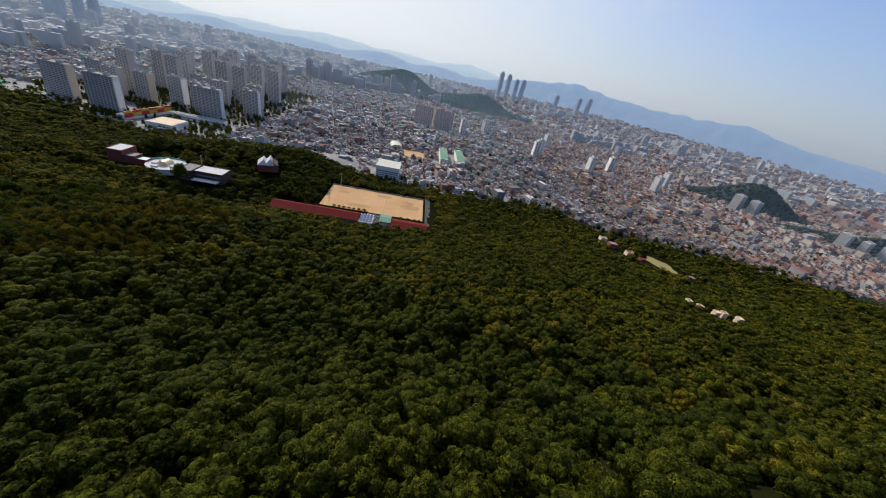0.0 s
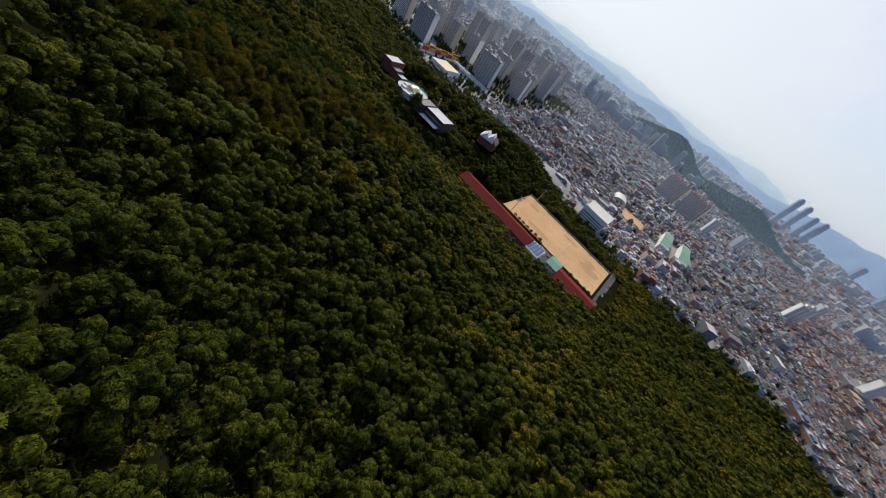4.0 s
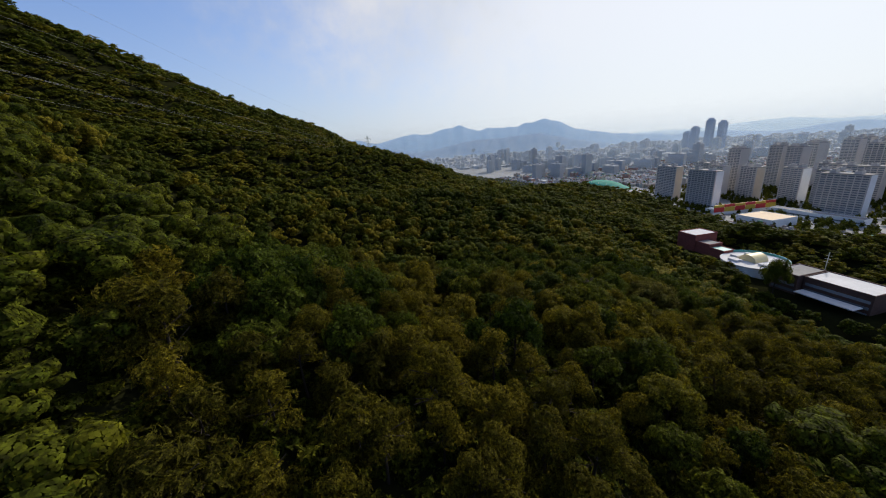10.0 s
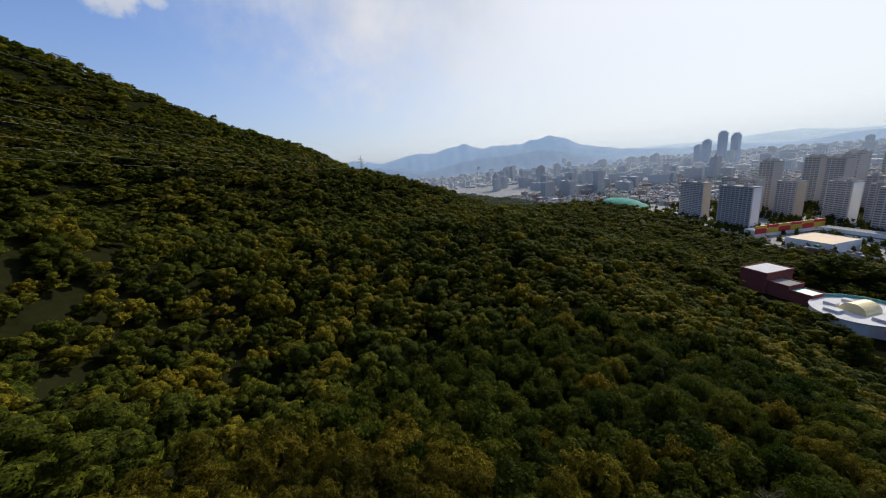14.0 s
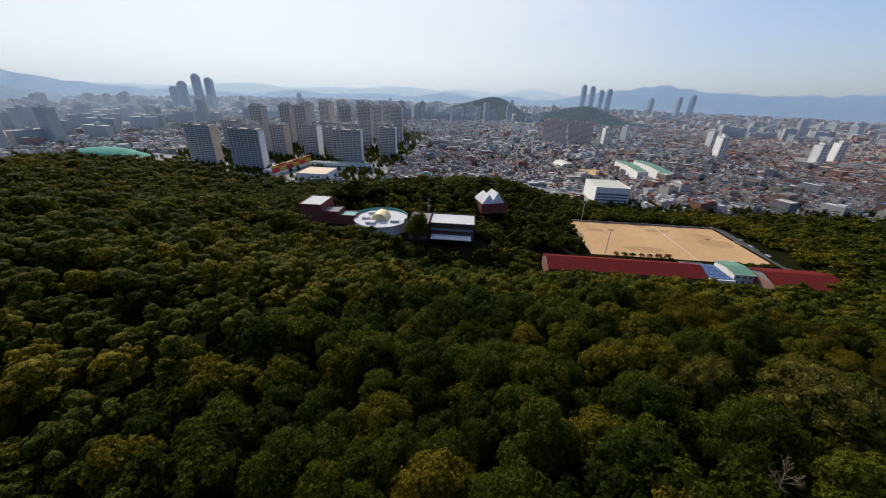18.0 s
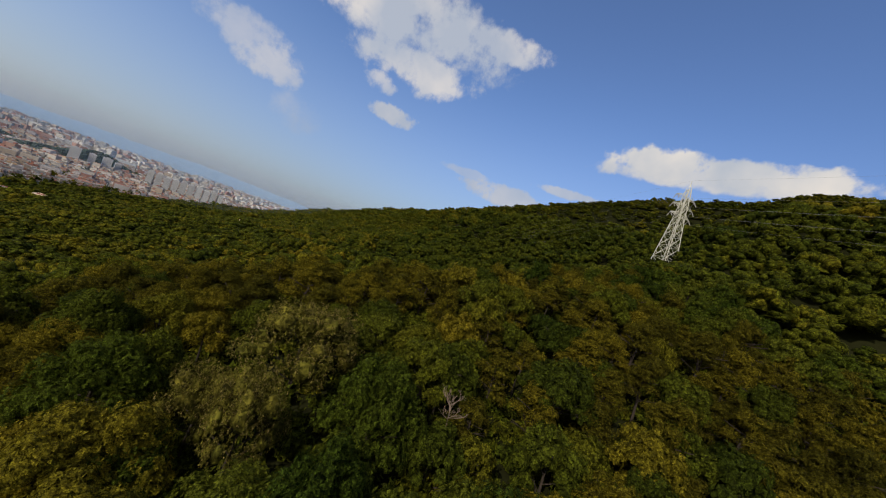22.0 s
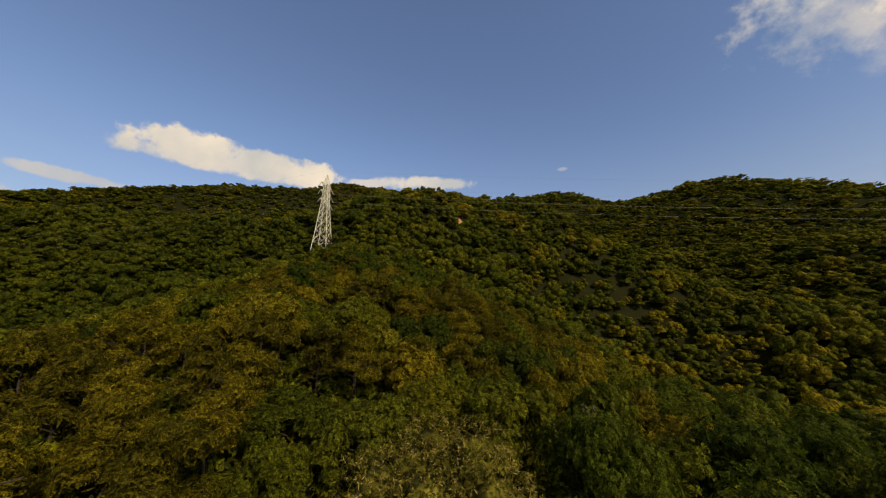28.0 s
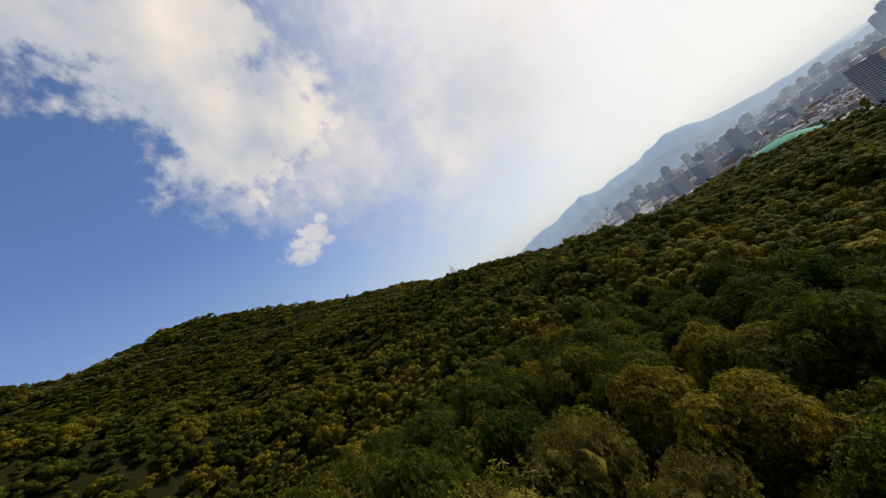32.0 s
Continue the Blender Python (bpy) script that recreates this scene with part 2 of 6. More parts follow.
def foliage(name, dark, middle, light, random_by, grain, gap=0.56, tilt=0.8, passing=0.35):
    """Leaves: sprays broken up into single leaves, grain to the metre, each with its own tone and tilt, some light passing through."""
    m = surface(name, dark, 0.8, 0.15, 0.02, 0.0, random_by, second=light, gloss=0.08)
    t = m.node_tree
    b, out = t.nodes["Principled BSDF"], t.nodes["Material Output"]
    stop = b.inputs["Base Color"].links[0].from_node.color_ramp.elements.new(0.5)
    stop.color = (*middle, 1)
    geo = t.nodes.new("ShaderNodeNewGeometry")
    cell = t.nodes.new("ShaderNodeTexVoronoi")
    cell.inputs["Scale"].default_value = grain
    link(t, geo.outputs["Position"], cell.inputs["Vector"])
    tone = t.nodes.new("ShaderNodeSeparateColor")
    link(t, cell.outputs["Color"], tone.inputs[0])
    col = t.nodes.new("ShaderNodeMix")
    col.data_type, col.blend_type = "RGBA", "MULTIPLY"
    col.inputs["Factor"].default_value = 1.0
    link(t, b.inputs["Base Color"].links[0].from_socket, col.inputs["A"])
    grey = t.nodes.new("ShaderNodeCombineColor")
    v = mathn(t, "ADD", mathn(t, "MULTIPLY", tone.outputs[0], 1.15), 0.42)
    # sprays of several leaves differ too
    spray = t.nodes.new("ShaderNodeTexNoise")
    spray.inputs["Scale"].default_value, spray.inputs["Detail"].default_value = grain * 0.3, 1.0
    link(t, geo.outputs["Position"], spray.inputs["Vector"])
    broad = t.nodes.new("ShaderNodeMapRange")
    for k, x in (("From Min", 0.34), ("From Max", 0.68), ("To Min", 0.42), ("To Max", 1.65)):
        broad.inputs[k].default_value = x
    link(t, spray.outputs["Fac"], broad.inputs["Value"])
    v = mathn(t, "MULTIPLY", v, broad.outputs["Result"])
    for i in range(3):
        link(t, v, grey.inputs[i])
    link(t, grey.outputs[0], col.inputs["B"])
    link(t, col.outputs["Result"], b.inputs["Base Color"])
    # each leaf leans its own way
    lean = t.nodes.new("ShaderNodeVectorMath")
    lean.operation = "SUBTRACT"
    link(t, cell.outputs["Color"], lean.inputs[0])
    lean.inputs[1].default_value = (0.5, 0.5, 0.5)
    add = t.nodes.new("ShaderNodeVectorMath")
    add.operation = "MULTIPLY_ADD"
    link(t, lean.outputs[0], add.inputs[0])
    add.inputs[1].default_value = (tilt, tilt, tilt)
    link(t, geo.outputs["Normal"], add.inputs[2])
    unit_ = t.nodes.new("ShaderNodeVectorMath")
    unit_.operation = "NORMALIZE"
    link(t, add.outputs[0], unit_.inputs[0])
    link(t, unit_.outputs[0], b.inputs["Normal"])
    tr = t.nodes.new("ShaderNodeBsdfTranslucent")
    link(t, col.outputs["Result"], tr.inputs["Color"])
    link(t, unit_.outputs[0], tr.inputs["Normal"])
    leaf = t.nodes.new("ShaderNodeMixShader")
    leaf.inputs[0].default_value = passing
    link(t, b.outputs[0], leaf.inputs[1])
    link(t, tr.outputs[0], leaf.inputs[2])
    air = t.nodes.new("ShaderNodeBsdfTransparent")
    mix = t.nodes.new("ShaderNodeMixShader")
    link(t, mathn(t, "LESS_THAN", cell.outputs["Distance"], gap), mix.inputs[0])
    link(t, air.outputs[0], mix.inputs[1])
    link(t, leaf.outputs[0], mix.inputs[2])
    link(t, mix.outputs[0], out.inputs["Surface"])
    return m


def haze_glow_mat(name, color, glow):
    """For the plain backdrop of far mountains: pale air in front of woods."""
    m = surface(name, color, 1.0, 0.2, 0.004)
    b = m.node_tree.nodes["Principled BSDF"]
    # haze painted as a glow; the ridges are no light source
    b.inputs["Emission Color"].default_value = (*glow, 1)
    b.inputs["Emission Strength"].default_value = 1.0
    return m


def haze_mat(name, color, thickness, z0, z1):
    """Thin lit air: it scatters a little of the light and lets the rest through, and thins out with height."""
    m = bpy.data.materials.new(name)
    m.use_nodes = True
    t = m.node_tree
    t.nodes.remove(t.nodes["Principled BSDF"])
    geo = t.nodes.new("ShaderNodeNewGeometry")
    sep = t.nodes.new("ShaderNodeSeparateXYZ")
    link(t, geo.outputs["Position"], sep.inputs[0])
    up = t.nodes.new("ShaderNodeMapRange")
    up.interpolation_type = "SMOOTHSTEP"
    for k, v in (("From Min", z0), ("From Max", z1), ("To Min", thickness), ("To Max", 0.0)):
        up.inputs[k].default_value = v
    link(t, sep.outputs["Z"], up.inputs["Value"])
    nz = t.nodes.new("ShaderNodeTexNoise")
    nz.inputs["Scale"].default_value, nz.inputs["Detail"].default_value = 0.0015, 2.0
    link(t, geo.outputs["Position"], nz.inputs["Vector"])
    fac = mathn(t, "MULTIPLY", up.outputs["Result"], mathn(t, "ADD", mathn(t, "MULTIPLY", nz.outputs["Fac"], 0.8), 0.6))
    tr, di, both = t.nodes.new("ShaderNodeBsdfTranslucent"), t.nodes.new("ShaderNodeBsdfDiffuse"), t.nodes.new("ShaderNodeMixShader")
    for n in (tr, di):
        n.inputs["Color"].default_value = (*color, 1)
    link(t, tr.outputs[0], both.inputs[1])
    link(t, di.outputs[0], both.inputs[2])
    air, mix = t.nodes.new("ShaderNodeBsdfTransparent"), t.nodes.new("ShaderNodeMixShader")
    link(t, fac, mix.inputs[0])
    link(t, air.outputs[0], mix.inputs[1])
    link(t, both.outputs[0], mix.inputs[2])
    link(t, mix.outputs[0], t.nodes["Material Output"].inputs["Surface"])
    return m


M = dict(
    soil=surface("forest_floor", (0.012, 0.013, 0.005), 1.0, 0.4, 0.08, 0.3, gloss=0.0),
    # city ground made lighter to stand in for haze over the town
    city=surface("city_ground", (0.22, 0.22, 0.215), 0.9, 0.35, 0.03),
    sand=surface("playing_field_sand", (0.50, 0.29, 0.13), 0.95, 0.15, 0.04, second=(0.60, 0.37, 0.18)),
    dust=surface("trodden_sand", (0.40, 0.24, 0.11), 0.95, 0.15, 0.1),
    asphalt=surface("asphalt", (0.075, 0.075, 0.078), 0.9, 0.3, 0.15, gloss=0.1),
    bark=surface("bark", (0.030, 0.022, 0.016), 0.9, 0.4, 1.5, 0.5),
    deadwood=surface("dead_wood", (0.17, 0.125, 0.09), 0.9, 0.3, 2.0),
    blossom=surface("chestnut_catkins", (0.25, 0.185, 0.055), 0.8, 0.3, 2.0, random_by="island"),
    steel=surface("galvanised_steel", (0.52, 0.51, 0.42), 0.6, 0.12, 0.5),
    porcelain=surface("insulator", (0.35, 0.33, 0.30), 0.3, 0.1, 2.0),
    wire=surface("wire", (0.16, 0.16, 0.15), 0.7, 0.1, 1.0),
    # paint lightened to stand in for haze over the shaded fronts
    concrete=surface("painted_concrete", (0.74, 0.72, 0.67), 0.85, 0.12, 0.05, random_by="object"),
    endwall=surface("end_wall_paint", (0.80, 0.79, 0.76), 0.85, 0.1, 0.05),
    beige=surface("beige_paint", (0.72, 0.56, 0.38), 0.85, 0.1, 0.05),
    glass=surface("window_glass", (0.16, 0.18, 0.20), 0.25, 0.3, 0.3, random_by="object", gloss=0.6),
    slab=surface("roof_slab", (0.23, 0.22, 0.21), 0.9, 0.2, 0.2),
    redroof=surface("red_roof_sheet", (0.15, 0.020, 0.018), 0.85, 0.25, 0.2, random_by="object", gloss=0.05),
    brick=surface("red_brick", (0.22, 0.065, 0.05), 0.85, 0.25, 0.6),
    darkbrick=surface("dark_brown_brick", (0.09, 0.05, 0.04), 0.85, 0.25, 0.6),
    whiteroof=surface("white_roof", (0.58, 0.57, 0.56), 0.85, 0.14, 0.12, gloss=0.08),
    panel=surface("solar_panel", (0.05, 0.09, 0.20), 0.2, 0.2, 0.4, gloss=0.6),
    greenroof=surface("green_roof", (0.12, 0.25, 0.17), 0.7, 0.15, 0.2),
    teal=surface("teal_glass", (0.07, 0.30, 0.27), 0.3, 0.15, 0.3),
    bare_earth=surface("bare_earth", (0.24, 0.13, 0.06), 0.95, 0.3, 0.5),
    estate_wall=surface("estate_concrete", (0.56, 0.51, 0.45), 0.85, 0.12, 0.05, random_by="object", gloss=0.1),
    dry_grass=surface("dry_grass", (0.24, 0.20, 0.07), 0.9, 0.3, 0.4),
    vault=surface("yellow_vault", (0.75, 0.62, 0.33), 0.4, 0.08, 0.3),
    netting=surface("green_net", (0.02, 0.24, 0.17), 0.8, 0.15, 0.1),
    yellow=surface("yellow_sign", (0.60, 0.40, 0.05), 0.6, 0.1, 0.2),
    red=surface("red_sign", (0.55, 0.04, 0.04), 0.6, 0.1, 0.2),
    # house wall and roof palettes lightened too, in place of haze
    house=palette("house_walls", [(0.45, 0.42, 0.41), (0.34, 0.28, 0.22), (0.28, 0.15, 0.12), (0.49, 0.46, 0.41), (0.25, 0.25, 0.25), (0.38, 0.34, 0.29), (0.54, 0.53, 0.51), (0.33, 0.20, 0.16)]),
    roof=palette("house_roofs", [(0.28, 0.28, 0.28), (0.08, 0.20, 0.13), (0.38, 0.38, 0.36), (0.20, 0.18, 0.18), (0.29, 0.12, 0.08), (0.48, 0.46, 0.45), (0.24, 0.24, 0.26), (0.09, 0.15, 0.26), (0.33, 0.30, 0.28), (0.57, 0.57, 0.57)]),
    warmroof=palette("warm_house_roofs", [(0.29, 0.12, 0.09), (0.32, 0.30, 0.29), (0.40, 0.34, 0.28), (0.22, 0.20, 0.18), (0.44, 0.41, 0.37), (0.32, 0.16, 0.12), (0.26, 0.26, 0.26), (0.17, 0.17, 0.17), (0.34, 0.16, 0.11), (0.48, 0.33, 0.20)]),
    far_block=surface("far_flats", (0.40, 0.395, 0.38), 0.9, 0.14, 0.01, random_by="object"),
    # far windows and towers paler and bluer: haze put into the base colour
    far_glass=surface("hazed_windows", (0.25, 0.31, 0.38), 0.5, 0.1, 0.1, random_by="object"),
    far_tower=surface("hazed_tower_glass", (0.27, 0.34, 0.45), 0.5, 0.1, 0.02, random_by="object"),
    pinkroof=surface("salmon_roof", (0.50, 0.20, 0.17), 0.8, 0.15, 0.2),
    near_mountain=haze_glow_mat("mountain_near", (0.02, 0.025, 0.03), (0.14, 0.21, 0.34)),
    mid_mountain=haze_glow_mat("mountain_mid", (0.02, 0.025, 0.03), (0.23, 0.34, 0.51)),
    pale_mountain=haze_glow_mat("mountain_pale", (0.02, 0.02, 0.02), (0.46, 0.58, 0.70)),
    rosy=surface("rosy_paint", (0.66, 0.50, 0.45), 0.85, 0.12, 0.05, random_by="object", gloss=0.1),
)

LEAVES = dict(
    oak=((0.021, 0.036, 0.0033), (0.064, 0.073, 0.0053), (0.151, 0.115, 0.0085)),
    pine=((0.048, 0.045, 0.0040), (0.081, 0.069, 0.0053), (0.123, 0.099, 0.0073)),
    locust=((0.022, 0.040, 0.0033), (0.044, 0.060, 0.0047), (0.085, 0.091, 0.0080)),
    woods=((0.022, 0.039, 0.0033), (0.071, 0.077, 0.0053), (0.178, 0.133, 0.0085)),
)
for _kind in ("oak", "pine", "locust"):
    for _lod, _grain in (("lush", 15.0), ("fine", 10.5), ("plain", 7.5)):
        M[_kind + "_" + _lod] = foliage(_kind + "_leaves_" + _lod, *LEAVES[_kind], "object", _grain * (1.3 if _kind == "pine" else 1.0), 0.6, 0.8, 0.45)
M["oak"] = M["oak_plain"]
M["chestnut"] = foliage("chestnut_leaves", (0.060, 0.062, 0.009), (0.098, 0.090, 0.013), (0.145, 0.122, 0.020), "island", 3.0, 2.0, 0.8, 0.4)
for _lod, _grain in (("under", 5.5), ("mid", 4.6), ("far", 2.6), ("hill", 1.4)):
    M["woods_" + _lod] = foliage("canopy_" + _lod, *LEAVES["woods"], "tint", _grain, 0.66, 0.9, 0.44)

# ---- mesh helpers ----


def part(name, bm, material, parent=None, label=""):
    """Link a bmesh as one mesh object under a thing."""
    me = bpy.data.meshes.new(name)
    bm.to_mesh(me)
    bm.free()
    me.materials.append(material)
    ob = new(name, me)
    ob.parent = parent
    if label:
        tagged(ob, label)
    return ob


def shared(name, me, parent=None, m=None):
    ob = new(name, me)
    ob.parent = parent
    if m is not None:
        ob.matrix_basis = m
    return ob


def thing(name, m, label, category, group="", kind=""):
    ob = new(name)
    ob.matrix_basis = m
    return tagged(ob, label, category, group, kind)


def box(bm, x0, x1, y0, y1, z0, z1, m=None):
    vs = [bm.verts.new((x, y, z)) for z in (z0, z1) for x, y in ((x0, y0), (x1, y0), (x1, y1), (x0, y1))]
    for f in ((3, 2, 1, 0), (4, 5, 6, 7), (0, 1, 5, 4), (1, 2, 6, 5), (2, 3, 7, 6), (3, 0, 4, 7)):
        bm.faces.new([vs[i] for i in f])
    if m is not None:
        bmesh.ops.transform(bm, matrix=m, verts=vs)
    return vs


def boxes(*rows):
    bm = bmesh.new()
    for r in rows:
        box(bm, *r)
    return bm


def bar(bm, a, b, w):
    """A square bar from a to b."""
    a, b = Vector(a), Vector(b)
    d = b - a
    m = Matrix.Translation(a) @ d.to_track_quat("Z", "Y").to_matrix().to_4x4()
    box(bm, -w / 2, w / 2, -w / 2, w / 2, 0, d.length, m)


def mesh_from(name, verts, faces, material, tint=None, smooth=False):
    """A mesh from arrays: verts n x 3, faces m x k."""
    me = bpy.data.meshes.new(name)
    n, k = faces.shape
    me.vertices.add(len(verts))
    me.vertices.foreach_set("co", np.asarray(verts, np.float32).ravel())
    me.loops.add(n * k)
    me.loops.foreach_set("vertex_index", np.asarray(faces, np.int32).ravel())
    me.polygons.add(n)
    me.polygons.foreach_set("loop_start", np.arange(0, n * k, k, dtype=np.int32))
    me.polygons.foreach_set("loop_total", np.full(n, k, np.int32))
    if smooth:
        me.polygons.foreach_set("use_smooth", np.ones(n, bool))
    me.update(calc_edges=True)
    if tint is not None:
        at = me.attributes.new("tint", "FLOAT", "FACE")
        at.data.foreach_set("value", np.asarray(tint, np.float32))
    me.materials.append(material)
    if not smooth:
        me.shade_flat()
    return me


# ---- the lie of the land ----
# slope of the mountain, then its spurs and gullies: x, y, height, length, width, turn
SLOPE = (156.14, 144.25, -0.01997, 105.84)
HILLS = [
    (-50, -322, 128.8, 58, 431, -1.22),
    (-578, -227, 48.9, 203, 134, 4.80),
    (-169, 64, 34.8, 44, 123, -0.21),
    (-284, 46, -28.4, 52, 94, -1.13),
    (-522, -419, 109.1, 308, 122, 5.20),
    (117, 292, 18.6, 155, 106, -0.23),
    (-276, 422, 34.2, 147, 42, 7.14),
    (-67, -400, 56.8, 222, 54, -15.46),
    (108, -3, 38.8, 296, 35, 12.53),
    (-532, 194, 21.4, 317, 36, -16.68),
    (-196, -102, 35.9, 182, 28, 30.45),
    (537, 215, -14.0, 269, 370, -23.24),
    (-308, 224, 35.2, 141, 57, -0.04),
    (-260, 175, -18.8, 287, 114, 0.53),
    (-572, 70, 21.4, 67, 83, -2.84),
    (-343, -148, -16.0, 47, 337, 1.14),
    (25, 118, 9.7, 45, 29, -0.38),
    (-28, 20, -5.3, 78, 83, 0.09),
    (-752, 689, 17.1, 84, 264, 0.58),
    (-476, -200, 10.8, 118, 28, 0.20),
]
# levelled pads: x0, x1, y0, y1, height
PADS = [(-121, 24, 388, 474, 8.0), (-160, 24, 344, 390, 8.0), (-334, -296, 354, 388, 33.0), (-296, -246, 344, 390, 33.0), (-248, -200, 346, 380, 30.0)]


def height(x, y):
    x, y = np.asarray(x, float), np.asarray(y, float)
    z = SLOPE[0] / (1 + np.exp(-np.clip((SLOPE[1] + SLOPE[2] * x - y) / SLOPE[3], -30, 30)))
    for cx, cy, h, a, b, r in HILLS:
        c, s = math.cos(r), math.sin(r)
        u, v = ((x - cx) * c + (y - cy) * s) / a, (-(x - cx) * s + (y - cy) * c) / b
        z = z + h * np.exp(-(u * u + v * v) / 2)
    z = np.maximum(z, 0) * (1 / (1 + np.exp(np.clip((y - 640) / 30, -30, 30))))
    far = np.hypot(x + 150, y - 0)
    z = z * np.clip((1500 - far) / 400, 0, 1)
    for x0, x1, y0, y1, h in PADS:
        d = np.hypot(np.maximum(np.maximum(x0 - x, x - x1), 0), np.maximum(np.maximum(y0 - y, y - y1), 0))
        w = np.clip(1 - d / 22, 0, 1)
        w = w * w * (3 - 2 * w)
        z = z * (1 - w) + h * w
    return z


EDGE_X = [-4000, -1500, -1111, -891, -800, -740, -640, -560, -500, -430, -300, -130, 59, 141, 243, 321, 519, 796, 1200, 1330, 4000]
EDGE_Y = [300, 440, 515, 555, 560, 590, 612, 600, 575, 560, 572, 545, 522, 545, 548, 480, 455, 380, 250, -60, -300]


def forest_edge(x):
    return np.interp(x, EDGE_X, EDGE_Y)


def steps(lo, hi, fine0, fine1, fine, coarse):
    a = list(np.arange(fine0, fine1 + 0.1, fine))
    s, v = fine, fine1
    while v < hi:
        s = min(s * 1.25, coarse)
        v += s
        a.append(min(v, hi))
    s, v = fine, fine0
    while v > lo:
        s = min(s * 1.25, coarse)
        v -= s
        a.insert(0, max(v, lo))
    return np.array(a)


def build_ground():
    xs, ys = steps(-4900, 4900, -820, 520, 10, 300), steps(-4900, 4900, -620, 640, 10, 300)
    X, Y = np.meshgrid(xs, ys)
    Z = height(X, Y)
    n, m = len(xs), len(ys)
    i, j = np.meshgrid(np.arange(n - 1), np.arange(m - 1))
    a = (j * n + i).ravel()
    faces = np.stack([a, a + 1, a + n + 1, a + n], 1)
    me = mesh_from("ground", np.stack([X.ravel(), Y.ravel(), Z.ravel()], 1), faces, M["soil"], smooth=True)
    me.materials.append(M["city"])
    cx, cy = X.ravel()[faces].mean(1), Y.ravel()[faces].mean(1)
    me.polygons.foreach_set("material_index", (cy > forest_edge(cx) + 4).astype(np.int32))
    tagged(new("ground", me), "wooded mountainside sloping down to a flat city", "ground", kind="structure")


build_ground()

# ---- trees ----
rng = np.random.default_rng(7)


def clump_list(kind, clumps, r):
    """The round clumps of a crown of unit radius with its base at z = 0: rows of x, y, z, radius, flatness."""
    if kind == "pine":
        c = []
        for i in range(clumps):
            tier = i / clumps
            a, d = r.uniform(0, 2 * math.pi), (1 - 0.75 * tier) * r.uniform(0.35, 0.95)
            c.append((d * math.cos(a), d * math.sin(a), 0.0 + 1.3 * tier + r.uniform(-0.06, 0.06), r.uniform(0.22, 0.36), 0.6))
    else:
        c = [(0, 0, 0.72, 0.46, 0.9)]
        for i in range(clumps):
            u = (i + 0.5) / clumps
            a, el = i * 2.4 + r.uniform(-0.5, 0.5), math.asin(u * 0.97)
            d = 0.74 * math.cos(el) * r.uniform(0.85, 1.12)
            c.append((d * math.cos(a), d * math.sin(a), 0.22 + 0.74 * math.sin(el) * r.uniform(0.8, 1.2), r.choice([0.20, 0.25, 0.30, 0.36]) * max(1.0, (13 / clumps) ** 0.5), 0.85))
    return np.array(c)


def crown(kind, count, size, clumps, seed, jitter=0.42, tri=False):
    """Leaf quads of a crown of unit radius with its base at z = 0: count x 4 x 3. The leaves sit on a heap of round clumps."""
    r = np.random.default_rng(seed)
    c = clump_list(kind, clumps, r)
    w = c[:, 3] ** 2
    pick = r.choice(len(c), count, p=w / w.sum())
    n = r.normal(size=(count, 3))
    n[:, 2] = np.abs(n[:, 2]) * 1.1 - 0.35
    n /= np.linalg.norm(n, axis=1)[:, None]
    rad = c[pick, 3] * r.uniform(0.72, 1.05, count)
    pos = c[pick, :3] + n * rad[:, None] * np.stack([np.ones(count), np.ones(count), c[pick, 4]], 1)
    n = n * np.array([1, 1, 1.2]) + r.normal(0, jitter * 0.7, (count, 3)) + np.array([0, 0, 0.40 if tri else 0.18])
    n /= np.linalg.norm(n, axis=1)[:, None]
    t = np.cross(n, r.normal(size=(count, 3)))
    t /= np.linalg.norm(t, axis=1)[:, None]
    b = np.cross(n, t)
    s = size * r.uniform(0.6, 1.3, count)[:, None]
    e = s * r.uniform(0.5, 1.0, (count, 1))
    if kind == "pine" and not tri:
        s, e = s * 1.25, e * 0.42
    if tri:
        return np.stack([pos - t * s - b * e * 0.6, pos + t * s - b * e * 0.6, pos + b * e * 1.2 + n * s * 0.1], 1)
    return np.stack([pos - t * s, pos - b * e + n * s * 0.12, pos + t * s, pos + b * e + n * s * 0.12], 1)


def ball(fine):
    """Points and triangles of a rough ball: eight faces, or twenty."""
    if not fine:
        v = np.array([(1, 0, 0), (0, 1, 0), (-1, 0, 0), (0, -1, 0), (0, 0, 1), (0, 0, -0.6)], float)
        return v, np.array([(0, 1, 4), (1, 2, 4), (2, 3, 4), (3, 0, 4), (1, 0, 5), (2, 1, 5), (3, 2, 5), (0, 3, 5)])
    g = (1 + 5 ** 0.5) / 2
    v = np.array([(-1, g, 0), (1, g, 0), (-1, -g, 0), (1, -g, 0), (0, -1, g), (0, 1, g), (0, -1, -g), (0, 1, -g), (g, 0, -1), (g, 0, 1), (-g, 0, -1), (-g, 0, 1)])
    f = np.array([(0, 11, 5), (0, 5, 1), (0, 1, 7), (0, 7, 10), (0, 10, 11), (1, 5, 9), (5, 11, 4), (11, 10, 2), (10, 7, 6), (7, 1, 8), (3, 9, 4), (3, 4, 2), (3, 2, 6), (3, 6, 8), (3, 8, 9), (4, 9, 5), (2, 4, 11), (6, 2, 10), (8, 6, 7), (9, 8, 1)])
    return v / np.linalg.norm(v[0]), f


